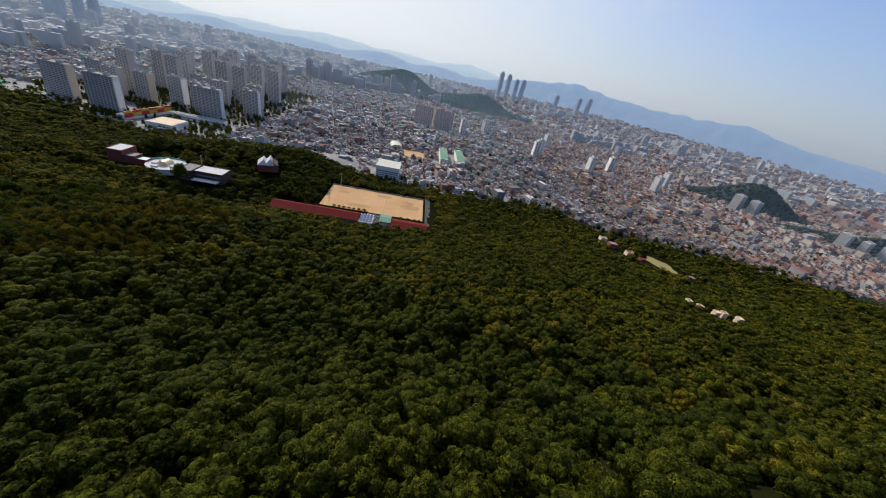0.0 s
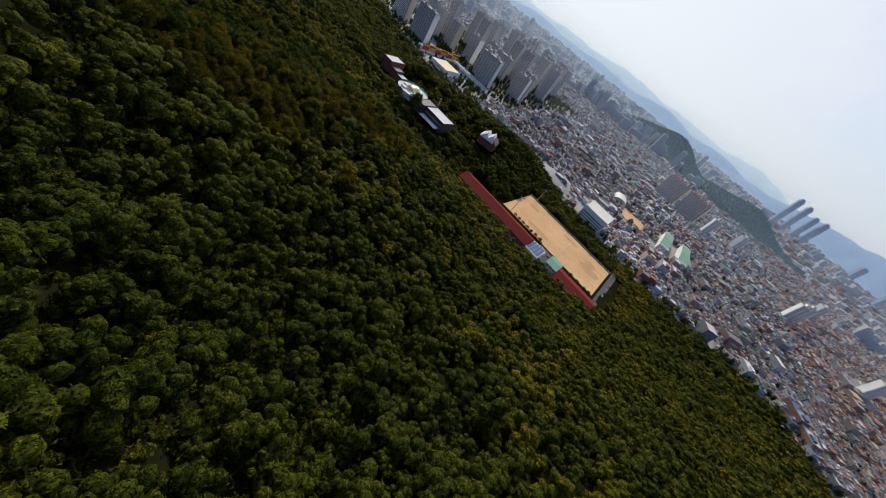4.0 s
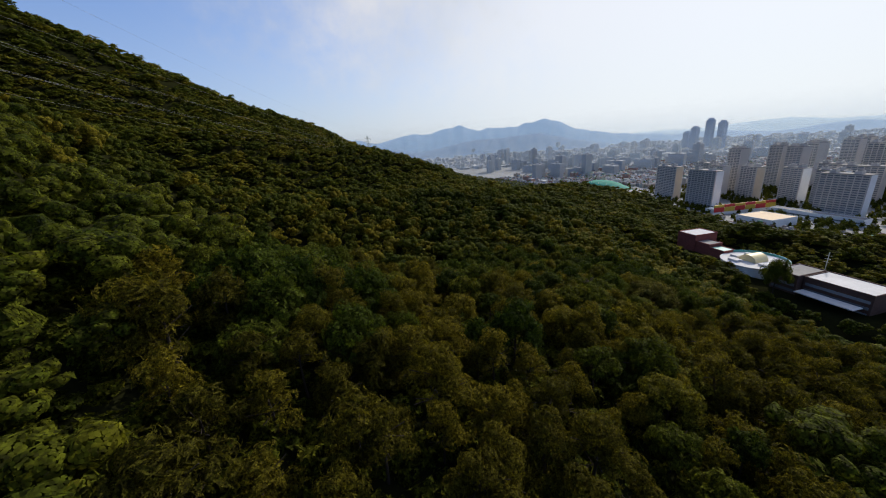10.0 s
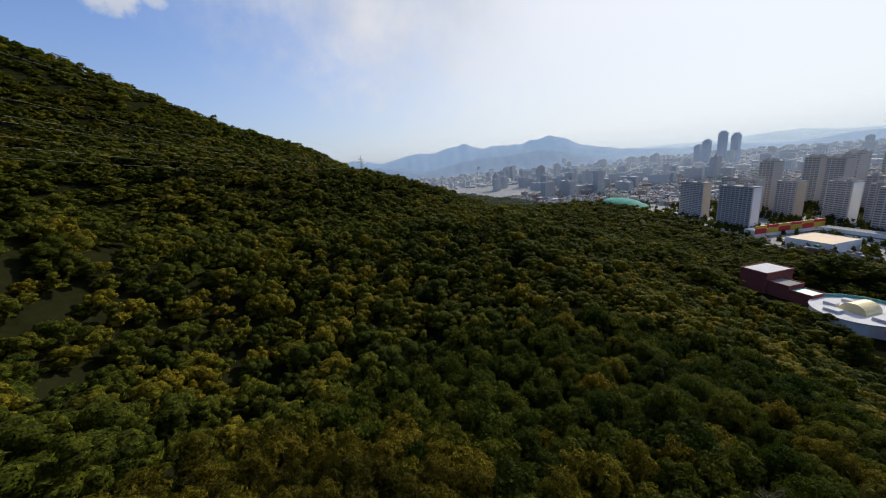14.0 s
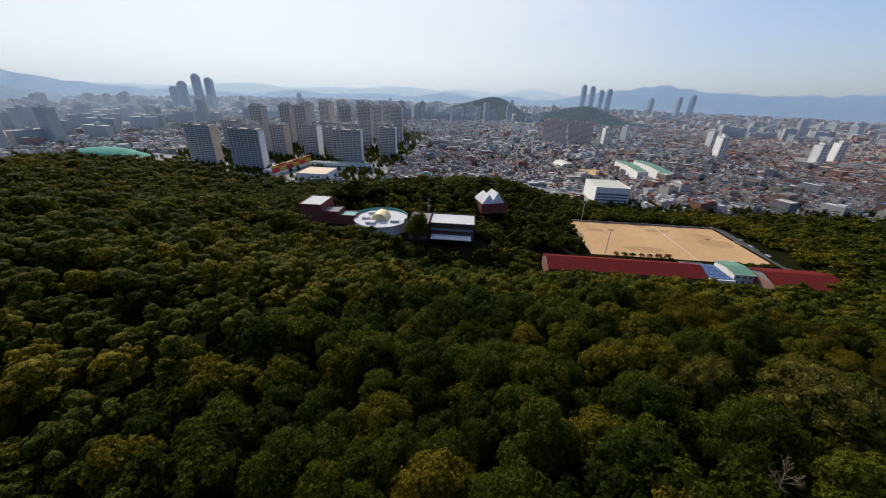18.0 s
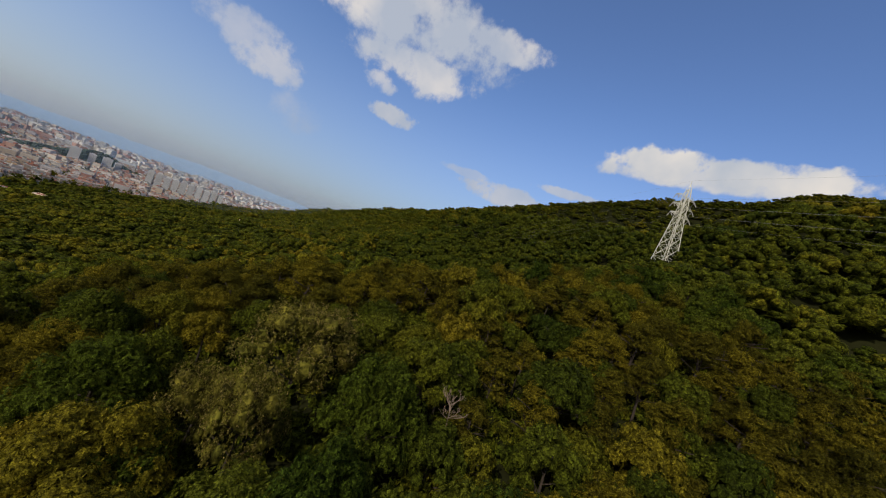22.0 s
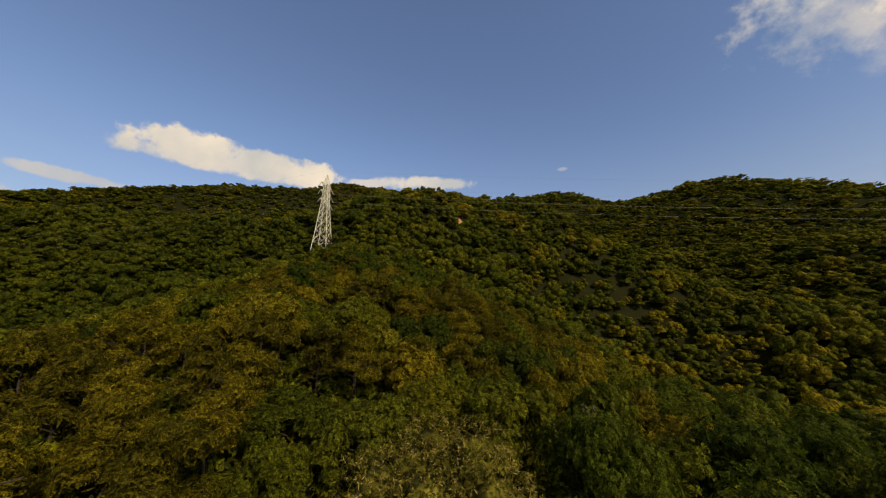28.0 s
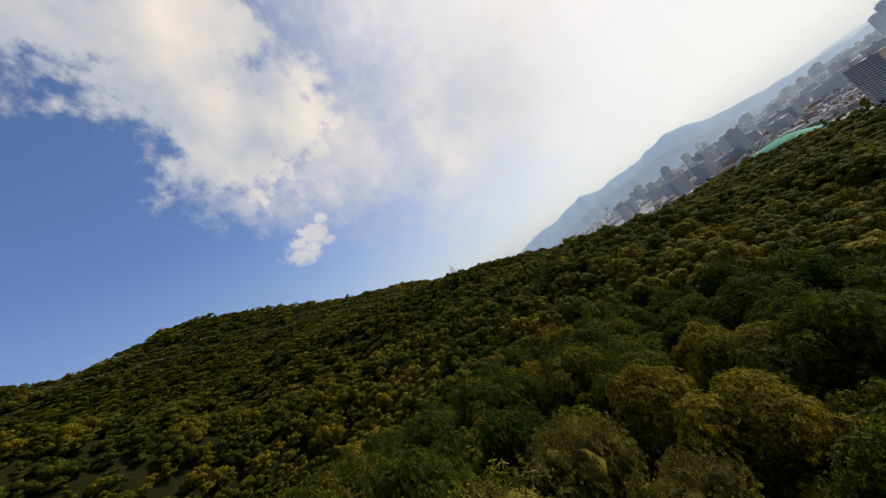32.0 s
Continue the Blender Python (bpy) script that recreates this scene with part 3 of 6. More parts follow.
def heap(kind, clumps, seed, fine, grow=1.0):
    """The closed, uneven inside of a crown: a lumpy ball of leaves for each of its clumps."""
    c = clump_list(kind, clumps, np.random.default_rng(seed))
    r = np.random.default_rng(seed + 7)
    v, f = ball(fine)
    V, F = [], []
    for k, (x, y, z, rad, flat) in enumerate(c):
        a = r.uniform(0, 2 * math.pi)
        q = v * r.uniform(0.72, 1.18, (len(v), 1)) * rad * grow
        q = np.stack([q[:, 0] * math.cos(a) - q[:, 1] * math.sin(a), q[:, 0] * math.sin(a) + q[:, 1] * math.cos(a), q[:, 2] * flat], 1)
        V.append(q + np.array([x, y, z]))
        F.append(f + k * len(v))
    return np.concatenate(V), np.concatenate(F)


def full_crown(kind, clumps, seed, fine, leaves, size):
    """Lumpy clumps with loose sprays of leaves standing out of them: points and triangles."""
    v, f = heap(kind, clumps, seed, fine)
    q = crown(kind, leaves, size, clumps, seed, 0.34, True)
    h = core() * np.array([0.8, 0.8, 0.7])
    loose = np.concatenate([q, h]).reshape(-1, 3)
    return np.concatenate([v, loose]), np.concatenate([f, len(v) + np.arange(len(loose)).reshape(-1, 3)])


def core():
    """A small dark heart that closes a crown of few leaves."""
    q = [(-0.55, -0.55, 0.0), (0.55, -0.55, 0.0), (0.55, 0.55, 0.0), (-0.55, 0.55, 0.0)]
    k = [(0.5 * x, 0.5 * y, 0.75) for x, y, _ in q]
    return np.array([t for i in range(4) for t in ((q[i], q[(i + 1) % 4], k[(i + 1) % 4]), (q[i], k[(i + 1) % 4], k[i]))] + [(k[0], k[1], k[2]), (k[0], k[2], k[3])])


# the way the low flight takes over the wood, in plan, with the height that stays free of crowns
CORRIDOR = [(-9, 11, 180), (-21, 61, 155), (-58, 92, 135), (-91, 109, 123), (-123, 122, 119), (-150, 131, 123), (-181, 136, 125), (-201, 144, 118), (-211, 153, 113), (-217, 163, 107), (-218, 173, 102), (-213, 184, 98), (-203, 193, 95), (-192, 197, 93), (-180, 199, 91), (-166, 201, 92), (-159, 195, 93), (-162, 190, 91)]
LOW = CORRIDOR[5:]


def off_line(x, y, line):
    best, top = np.full(np.shape(x), 1e9), np.zeros(np.shape(x))
    for (ax, ay, az), (bx, by, bz) in zip(line[:-1], line[1:]):
        dx, dy = bx - ax, by - ay
        k = np.clip(((x - ax) * dx + (y - ay) * dy) / (dx * dx + dy * dy), 0, 1)
        d = np.hypot(x - ax - k * dx, y - ay - k * dy)
        top = np.where(d < best, az + k * (bz - az), top)
        best = np.minimum(best, d)
    return best, top


# clearings: x0, x1, y0, y1
CLEAR = [(-189, -187, 33, 40), (-131, -125, 58.5, 64.5), (-117, 20, 392, 470), (-158, 22, 345, 392), (-328, -297, 345, 386), (-296, -248, 352, 388), (-249, -203, 338, 377), (-203, -182, 428, 446), (-438, -398, 583, 630), (-84, -24, 540, 600), (-860, -700, 600, 700),
         (288, 324, 384, 450), (342, 386, 364, 422), (322, 384, 345, 388), (253, 288, 202, 230), (-500, -360, 590, 720), (14, 34, 380, 470)]


def free(x, y, margin):
    ok = y < forest_edge(x)
    for x0, x1, y0, y1 in CLEAR:
        ok &= ~((x > x0 - margin) & (x < x1 + margin) & (y > y0 - margin) & (y < y1 + margin))
    return ok


def scatter(x0, x1, y0, y1, step):
    gx, gy = np.meshgrid(np.arange(x0, x1, step), np.arange(y0, y1, step * 0.87))
    gx = gx + (np.arange(gx.shape[0])[:, None] % 2) * step / 2
    x = gx.ravel() + rng.uniform(-0.36, 0.36, gx.size) * step
    y = gy.ravel() + rng.uniform(-0.36, 0.36, gx.size) * step
    return x, y


def patch(x, y, s, k):
    """Slow variation over the wood, 0 to 1."""
    return 0.5 + 0.25 * (np.sin(x / s + 1.7 * k) * np.cos(y / s * 1.13 - k) + np.sin((x + y) / s * 0.61 + 2.3 * k) * np.cos((x - y) / s * 0.83))


def build_woods():
    lods = [("mid", -420, 170, -130, 360, 6.9, 46, 0.14, 12, 12), ("far", -760, 520, -420, 640, 8.6, 12, 0.26, 9, 10), ("hill", -1500, 1300, -1100, 640, 13.0, 4, 0.4, 5, 8)]
    for name, x0, x1, y0, y1, step, count, size, clumps, protos in lods:
        x, y = scatter(x0, x1, y0, y1, step)
        d, top = off_line(x, y, CORRIDOR)
        dl, _ = off_line(x, y, LOW)
        if name == "mid":
            keep = (d < 155) & (dl > 38)
        elif name == "far":
            keep = (d >= 155) & (d < 420)
        else:
            keep = (d >= 420) & ((height(x, y) > 3) | (y > 60)) & (x > -1500) & (x < 1300) & ((y > 120) | (np.hypot(x + 170, y - 190) < np.where(x > 0, 1500, 790)))
        keep &= free(x, y, 3.0)
        x, y, d, top = x[keep], y[keep], d[keep], top[keep]
        z = height(x, y)
        n = len(x)
        grow = step / 5.4
        rad = rng.choice([2.3, 2.7, 3.1, 3.5, 4.3], n) * rng.uniform(0.9, 1.12, n) * grow ** 0.9
        tall = rng.uniform(0.85, 1.2, n) * rad * rng.choice([1.0, 1.0, 1.2], n)
        if name == "mid":
            rad = rad * 1.13
        else:
            rad, tall = rad * 1.3, tall * 0.8
        lift = rng.uniform(0.8, 3.8, n) - (3.0 if name == 'hill' else 1.0 if name == 'far' else 0)
        lift = np.where(d < rad + 4, np.minimum(lift, top - tall * 1.45 - z), lift)
        tone = np.clip((patch(x, y, 34, 1) - 0.5) * 0.7 + (patch(x, y, 8, 2) - 0.5) * 0.9 + rng.beta(0.8, 1.0, n), 0, 1)
        if name != "mid":
            tone = 0.45 + (tone - 0.5) * 0.62
        grove = (x > 14) & (x < 70) & (y > 385) & (y < 520)
        tone = np.where(grove, np.clip(tone + 0.4, 0, 1), tone)
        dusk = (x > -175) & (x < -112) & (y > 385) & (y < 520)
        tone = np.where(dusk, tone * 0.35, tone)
        # east of x = -95 lens vignetting is put into the crowns' tint
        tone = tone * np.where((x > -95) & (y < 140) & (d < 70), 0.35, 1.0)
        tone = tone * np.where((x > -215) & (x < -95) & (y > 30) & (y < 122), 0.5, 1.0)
        tall = np.where(dusk, tall * 1.4, tall)
        verts, faces, tints, at = [], [], [], 0
        for p in range(protos):
            kind = "pine" if p % 4 == 3 and name == "mid" else "oak"
            base, tris = full_crown(kind, clumps if kind == "oak" else clumps + 1, 100 + p, name == "mid", count, size)
            sel = np.where((np.arange(n) * 7919 // 13) % protos == p)[0]
            a = rng.uniform(0, 2 * math.pi, len(sel))
            c, s = np.cos(a)[:, None], np.sin(a)[:, None]
            R, T = rad[sel][:, None], tall[sel][:, None]
            v = np.stack([x[sel][:, None] + (base[:, 0] * c - base[:, 1] * s) * R, y[sel][:, None] + (base[:, 0] * s + base[:, 1] * c) * R, (z + lift)[sel][:, None] + base[:, 2] * T], -1)
            verts.append(v.reshape(-1, 3))
            faces.append((at + np.arange(len(sel))[:, None, None] * len(base) + tris[None]).reshape(-1, 3))
            at += len(sel) * len(base)
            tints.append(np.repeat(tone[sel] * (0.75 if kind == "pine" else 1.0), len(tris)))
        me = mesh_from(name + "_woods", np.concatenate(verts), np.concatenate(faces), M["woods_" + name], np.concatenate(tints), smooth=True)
        tagged(new("woods", me), "dense mixed summer woodland canopy, dark and yellowish green", "forest", kind="stuff")


build_woods()


def build_street_trees():
    """Trees between the flats, at the foot of the wood and in yards of the town."""
    x, y = scatter(-1100, 1500, 430, 1500, 8.5)
    edge = y - forest_edge(x)
    estate = (x > -720) & (x < -330) & (y > 596) & (y < 1200)
    want = np.where(estate, 0.42, np.where(edge < 26, 0.5, 0.035))
    want = np.where((y > 596) & (y < 636) & (x > -690) & (x < -500), 0.95, want)
    want = np.where(np.hypot((x + 62) / 20, (y - 745) / 16) < 1, 0.9, want)
    keep = (edge > 2) & (rng.random(len(x)) < want * (0.5 + patch(x, y, 60, 2)))
    for x0, x1, y0, y1 in ((-438, -402, 586, 624), (-80, -28, 546, 592), (-31, 12, 717, 766), (46, 66, 703, 802), (82, 104, 703, 814), (-490, -478, 600, 702), (-462, -366, 674, 688)):
        keep &= ~((x > x0) & (x < x1) & (y > y0) & (y < y1))
    x, y = x[keep], y[keep]
    n = len(x)
    base = np.concatenate([crown("oak", 34, 0.44, 6, 61, 0.4, True), core()])
    r = rng.uniform(2.6, 4.6, n)[:, None, None]
    v = np.stack([x[:, None, None] + base[None, :, :, 0] * r, y[:, None, None] + base[None, :, :, 1] * r, 1.5 + base[None, :, :, 2] * r * 1.5 + 0 * x[:, None, None]], -1).reshape(-1, 3)
    me = mesh_from("street_trees", v, np.arange(len(v)).reshape(-1, 3), M["woods_far"], np.repeat(rng.uniform(0, 0.7, n), len(base)))
    tagged(new("street_trees", me), "dark green trees standing between the buildings", "trees", kind="stuff")


build_street_trees()


def tree_parts(kind, seed, material, count, size):
    """Meshes of one tree of unit crown radius 1, crown base at z = 0: crown, and a trunk with limbs."""
    if kind == "chestnut":
        q = rosettes(count, seed)
    else:
        q = crown(kind, count, size * {"oak": 1.0, "pine": 1.0, "locust": 0.85}[kind], {"oak": 19, "pine": 22, "locust": 26}[kind], seed)
    number = {"oak": 19, "pine": 22, "locust": 26, "chestnut": 24}[kind]
    hv, hf = heap("pine" if kind == "pine" else "oak", number, seed, True, {"oak": 0.64, "pine": 0.5, "locust": 0.6, "chestnut": 0.6}[kind])
    v = np.concatenate([q.reshape(-1, 3), hv])
    quads = np.arange(len(q) * 4).reshape(-1, 4)
    tris = np.concatenate([quads[:, [0, 1, 2]], quads[:, [0, 2, 3]], hf + len(q) * 4])
    me = mesh_from(kind + "_crown", v, tris, material, smooth=True)
    r = random.Random(seed)
    bm = bmesh.new()
    bend = [Vector((r.uniform(-0.06, 0.06), r.uniform(-0.06, 0.06), z)) for z in (-1.9, -0.9, 0.0, 0.45, 0.8)]
    widths = (0.055, 0.046, 0.038, 0.026, 0.010)
    rings = []
    for c, w in zip(bend, widths):
        rings.append([bm.verts.new(c + Vector((w * math.cos(k * math.pi / 3), w * math.sin(k * math.pi / 3), 0))) for k in range(6)])
    for a, b in zip(rings[:-1], rings[1:]):
        for k in range(6):
            bm.faces.new((a[k], a[(k + 1) % 6], b[(k + 1) % 6], b[k]))
    for k in range(9):
        a, h = k * 2.4 + r.uniform(-0.4, 0.4), r.uniform(-0.1, 0.6)
        tip = Vector((math.cos(a) * r.uniform(0.45, 0.75), math.sin(a) * r.uniform(0.45, 0.75), h + r.uniform(0.15, 0.35)))
        bar(bm, (0, 0, h), tip, 0.016)
    tm = bpy.data.meshes.new("trunk")
    bm.to_mesh(tm)
    bm.free()
    tm.materials.append(M["bark"])
    if kind != "chestnut":
        return me, tm
    # catkins: tufts of thin pale strings at the twig ends
    c = np.repeat(q[::27, 0], 6, 0)
    g = np.random.default_rng(seed + 3)
    d = g.normal(size=c.shape) + np.array([0, 0, 0.5])
    d *= 0.03 / np.linalg.norm(d, axis=1)[:, None]
    w = np.cross(d, g.normal(size=c.shape))
    w *= 0.002 / np.linalg.norm(w, axis=1)[:, None]
    v = np.stack([c - w, c + w, c + d + w - (0, 0, 0.01), c + d - w - (0, 0, 0.01)], 1).reshape(-1, 3)
    k = np.arange(len(v)).reshape(-1, 4)
    return me, tm, mesh_from("blossom", v, np.concatenate([k[:, [0, 1, 2]], k[:, [0, 2, 3]]]), M["blossom"])


def rosettes(count, seed):
    """Long narrow leaves in stars at the twig ends, over a broad dome."""
    r = np.random.default_rng(seed)
    stars = crown("oak", count // 9, 0.01, 24, seed).mean(1)
    c = np.repeat(stars, 9, 0)
    n = len(c)
    out = (c - np.array([0, 0, 0.2])) / np.linalg.norm(c - np.array([0, 0, 0.2]), axis=1)[:, None]
    d = r.normal(size=(n, 3)) + out * 0.9 + np.array([0, 0, -0.1])
    d /= np.linalg.norm(d, axis=1)[:, None]
    s = np.cross(d, out + r.normal(0, 0.3, (n, 3)))
    s /= np.linalg.norm(s, axis=1)[:, None]
    l = 0.034 * r.uniform(0.7, 1.25, (n, 1))
    droop = np.array([0, 0, -1.0]) * l * 0.25
    return np.stack([c, c + d * l * 0.5 + s * l * 0.14, c + d * l + droop, c + d * l * 0.5 - s * l * 0.14], 1)


def plant(kind, protos, x, y, z, rad, tall, lift, turn, label):
    p = protos[int(rng.integers(len(protos)))]
    ob = new(kind + "_tree")
    ob.matrix_basis = pose(x, y, z, 0, 0, turn)
    tagged(ob, label, "tree", kind + "s of the wood")
    m = Matrix.Translation((0, 0, lift)) @ Matrix.Diagonal((rad, rad, tall, 1))
    shared("crown", p[0], ob, m)
    shared("trunk", p[1], ob, Matrix.Translation((0, 0, lift)) @ Matrix.Diagonal((rad, rad, max(tall, lift / 1.85), 1)))
    if len(p) > 2:
        tagged(shared("blossom", p[2], ob, m), "pale yellowish catkins")
    return ob


# trees that stand out from the wood: x, y, kind, crown radius, top
MARKED = [(-171.0, 183.5, "chestnut", 5.9, 91.8), (-176.5, 190.5, "chestnut", 3.0, 86.5), (-181.0, 178.5, "locust", 4.2, 91.5), (-157.0, 181.0, "pine", 4.3, 91.2), (-150.5, 176.0, "pine", 4.0, 91.5),
          (-160.5, 172.5, "oak", 4.0, 91.5), (-166.5, 175.0, "locust", 4.2, 91.3), (-170.5, 170.0, "oak", 4.4, 92.0), (-180.0, 187.5, "chestnut", 3.3, 88.6), (-188.0, 183.0, "locust", 3.6, 88.5), (-152.0, 188.0, "pine", 3.6, 88.0), (-240.0, 341.0, "locust", 7.5, 54.2)]


def build_near_trees():
    lush = {k: [tree_parts(k, 240 + i, M[k + "_lush"], 3600, 0.056) for i in range(n)] for k, n in (("oak", 3), ("pine", 3), ("locust", 2))}
    lush["chestnut"] = [tree_parts("chestnut", 290, M["chestnut"], 32400, 0)]
    fine = {k: [tree_parts(k, 200 + i, M[k + "_fine"], 1400, 0.086) for i in range(n)] for k, n in (("oak", 4), ("pine", 3), ("locust", 2))}
    plain = {k: [tree_parts(k, 220 + i, M[k + "_plain"], 600, 0.13) for i in range(n)] for k, n in (("oak", 4), ("pine", 3), ("locust", 2))}
    labels = {"oak": "broad oak with yellowish green clumped leaves", "pine": "red pine with brownish green layered needles", "locust": "locust tree with fresh green feathery leaves", "chestnut": "sweet chestnut with long yellowish leaves in stars"}
    for px, py, kind, rad, top in MARKED:
        h = float(height(px, py))
        reach = 1.5 if kind == "pine" else 1.32
        tall = max(rad * (0.8 if kind == "pine" else 1.0), (top - h) * 0.62)
        plant(kind, lush[kind], px, py, h, rad, tall, top - tall * reach - h, rng.uniform(0, 360), labels[kind])
    x, y = scatter(-275, -90, 85, 260, 5.1)
    d, top = off_line(x, y, LOW)
    keep = (d <= 38) & free(x, y, 3.0)
    for mx, my, _, mr, _ in MARKED:
        keep &= np.hypot(x - mx, y - my) > mr * (1.3 if mr > 5 else 0.95)
    for px, py, pd, ptop in zip(x[keep], y[keep], d[keep], top[keep]):
        h = float(height(px, py))
        v = patch(px, py, 17, 3) + rng.uniform(-0.2, 0.2) + 0.14 * min(1, max(-1, (px + (185 if py > 158 else 148)) / 20))
        kind = "pine" if v > 0.58 else "locust" if v < (0.42 if px < -178 and py > 165 else 0.27) else "oak"
        if py < 126 and px > -215:
            kind = "pine" if v > 0.3 else kind
        if px > -168 and 160 < py < 200:
            kind = "oak" if px < -160 and py > 172 else "pine"
        if px > -152 and py < 140 and kind == "oak":
            kind = "locust"
        if px < -170 and py > 177:
            kind = "locust" if v < 0.6 else "oak"
        rad = float(rng.choice([2.5, 2.9, 3.3, 3.8, 4.5])) * rng.uniform(0.9, 1.1)
        tall = rad * (rng.uniform(0.75, 0.95) if kind == "pine" else rng.uniform(0.95, 1.25))
        lift = rng.uniform(1.8, 4.6)
        reach = 1.5 if kind == "pine" else 1.32
        lift, tall = max(0.4, lift - 0.22 * tall * reach), tall * 1.22
        if pd < rad + 5:
            lift = min(lift, ptop - tall * reach - h)
        if lift < 0.3:
            tall = max(1.0, tall + (lift - 0.3) / reach)
            rad, lift = min(rad, tall * 1.3), 0.3
        plant(kind, (lush if pd < 12 and py > 166 else fine if pd < 25 else plain)[kind], px, py, h, rad, tall, lift, rng.uniform(0, 360), labels[kind])


build_near_trees()

def build_undergrowth():
    x, y = scatter(-285, 40, 0, 270, 2.6)
    d, _ = off_line(x, y, LOW)
    keep = (d < 45) | (off_line(x, y, CORRIDOR)[0] < 45)
    x, y = x[keep], y[keep]
    z, n = height(x, y), int(keep.sum())
    base = np.concatenate([crown("oak", 34, 0.26, 6, 31, 0.5, True), core()])
    r = rng.uniform(1.2, 2.2, n)[:, None, None]
    v = np.stack([x[:, None, None] + base[None, :, :, 0] * r, y[:, None, None] + base[None, :, :, 1] * r, z[:, None, None] - 0.2 + base[None, :, :, 2] * r], -1).reshape(-1, 3)
    me = mesh_from("undergrowth", v, np.arange(len(v)).reshape(-1, 3), M["woods_under"], np.repeat(rng.uniform(0, 0.6, n), len(base)))
    tagged(new("undergrowth", me), "dark leafy undergrowth below the trees", "undergrowth", kind="stuff")


build_undergrowth()

# ---- the power line ----
PYLON = (-128.0, 61.5)


def unit_stick():
    bm = bmesh.new()
    bar(bm, (0, 0, 0), (0, 0, 1), 1.0)
    me = bpy.data.meshes.new("brace")
    bm.to_mesh(me)
    bm.free()
    me.materials.append(M["steel"])
    return me


def build_pylon():
    x, y = PYLON
    h = float(height(x, y))
    top = thing("transmission_tower", pose(x, y, h, 0, 0, 82) @ Matrix.Diagonal((0.9, 0.9, 0.9, 1)), "pale galvanised steel lattice transmission tower standing in the wood", "pylon")
    H = [0, 6, 11.3, 15.8, 19.6, 23.0, 26.0, 28.9, 31.8, 34.6, 37.4]
    W = [3.7, 3.1, 2.6, 2.2, 1.85, 1.55, 1.35, 1.2, 1.05, 0.9, 0.6]
    corner = ((-1, -1), (1, -1), (1, 1), (-1, 1))
    for sx, sy in corner:
        bm = bmesh.new()
        rings = [[bm.verts.new((sx * w + ox, sy * w + oy, z)) for ox, oy in ((-0.1, -0.1), (0.1, -0.1), (0.1, 0.1), (-0.1, 0.1))] for w, z in zip(W, H)]
        for lo, hi in zip(rings[:-1], rings[1:]):
            for i in range(4):
                bm.faces.new((lo[i], lo[(i + 1) % 4], hi[(i + 1) % 4], hi[i]))
        part("leg", bm, M["steel"], top)
    stick = unit_stick()

    def brace(p, q, thick):
        d = Vector(q) - Vector(p)
        shared("brace", stick, top, Matrix.Translation(p) @ d.to_track_quat("Z", "Y").to_matrix().to_4x4() @ Matrix.Diagonal((thick, thick, d.length, 1)))

    for k in range(4):
        (ax, ay), (bx, by) = corner[k], corner[(k + 1) % 4]
        for i in range(len(H) - 1):
            p, q, r, s = (ax * W[i], ay * W[i], H[i]), (bx * W[i], by * W[i], H[i]), (bx * W[i + 1], by * W[i + 1], H[i + 1]), (ax * W[i + 1], ay * W[i + 1], H[i + 1])
            brace(p, r, 0.11)
            brace(q, s, 0.11)
            if i:
                brace(p, q, 0.10)
            if i < 4:
                P, Q, Rr, S = Vector(p), Vector(q), Vector(r), Vector(s)
                mid = (P + Q + Rr + S) / 4
                brace((P + S) / 2, (P + mid) / 2, 0.08)
                brace((Q + Rr) / 2, (Q + mid) / 2, 0.08)
    ends = []
    for z, reach in ((25.0, 4.4), (29.0, 4.6), (33.0, 4.2)):
        for side in (-1, 1):
            bm = bmesh.new()
            w = 1.3
            tip = (side * (w + reach), 0, z + 0.2)
            for s in (-1, 1):
                bar(bm, (side * w, s * w * 0.9, z), tip, 0.15)
                bar(bm, (side * w, s * w * 0.9, z + 1.4), tip, 0.12)
                for k in range(1, 5):
                    f = k / 5
                    lo = Vector((side * w, s * w * 0.9, z)).lerp(Vector(tip), f)
                    hi = Vector((side * w, s * w * 0.9, z + 1.4)).lerp(Vector(tip), f - 0.1)
                    bar(bm, lo, hi, 0.08)
            arm = part("cross_arm", bm, M["steel"], top)
            for s in (-1, 1):
                bm = bmesh.new()
                a = Vector(tip)
                e = a + Vector((0, s * 1.2, -2.1))
                for k in range(9):
                    c = a.lerp(e, (k + 1) / 10)
                    bmesh.ops.create_cone(bm, cap_ends=True, segments=8, radius1=0.2, radius2=0.12, depth=0.14, matrix=Matrix.Translation(c))
                bar(bm, a, e, 0.06)
                part("insulator_string", bm, M["porcelain"], arm)
            ends.append((side * (w + reach), z - 1.9))
    bm = bmesh.new()
    bar(bm, (0, 0, 36.6), (0, 0, 41), 0.16)
    for sx, sy in corner:
        bar(bm, (sx * W[-1], sy * W[-1], H[-1]), (0, 0, 39.5), 0.12)
    part("peak", bm, M["steel"], top)
    ends.append((0, 41))
    # wires to the next towers, hanging in the span
    spin = Matrix.Rotation(radians(82), 4, "Z")
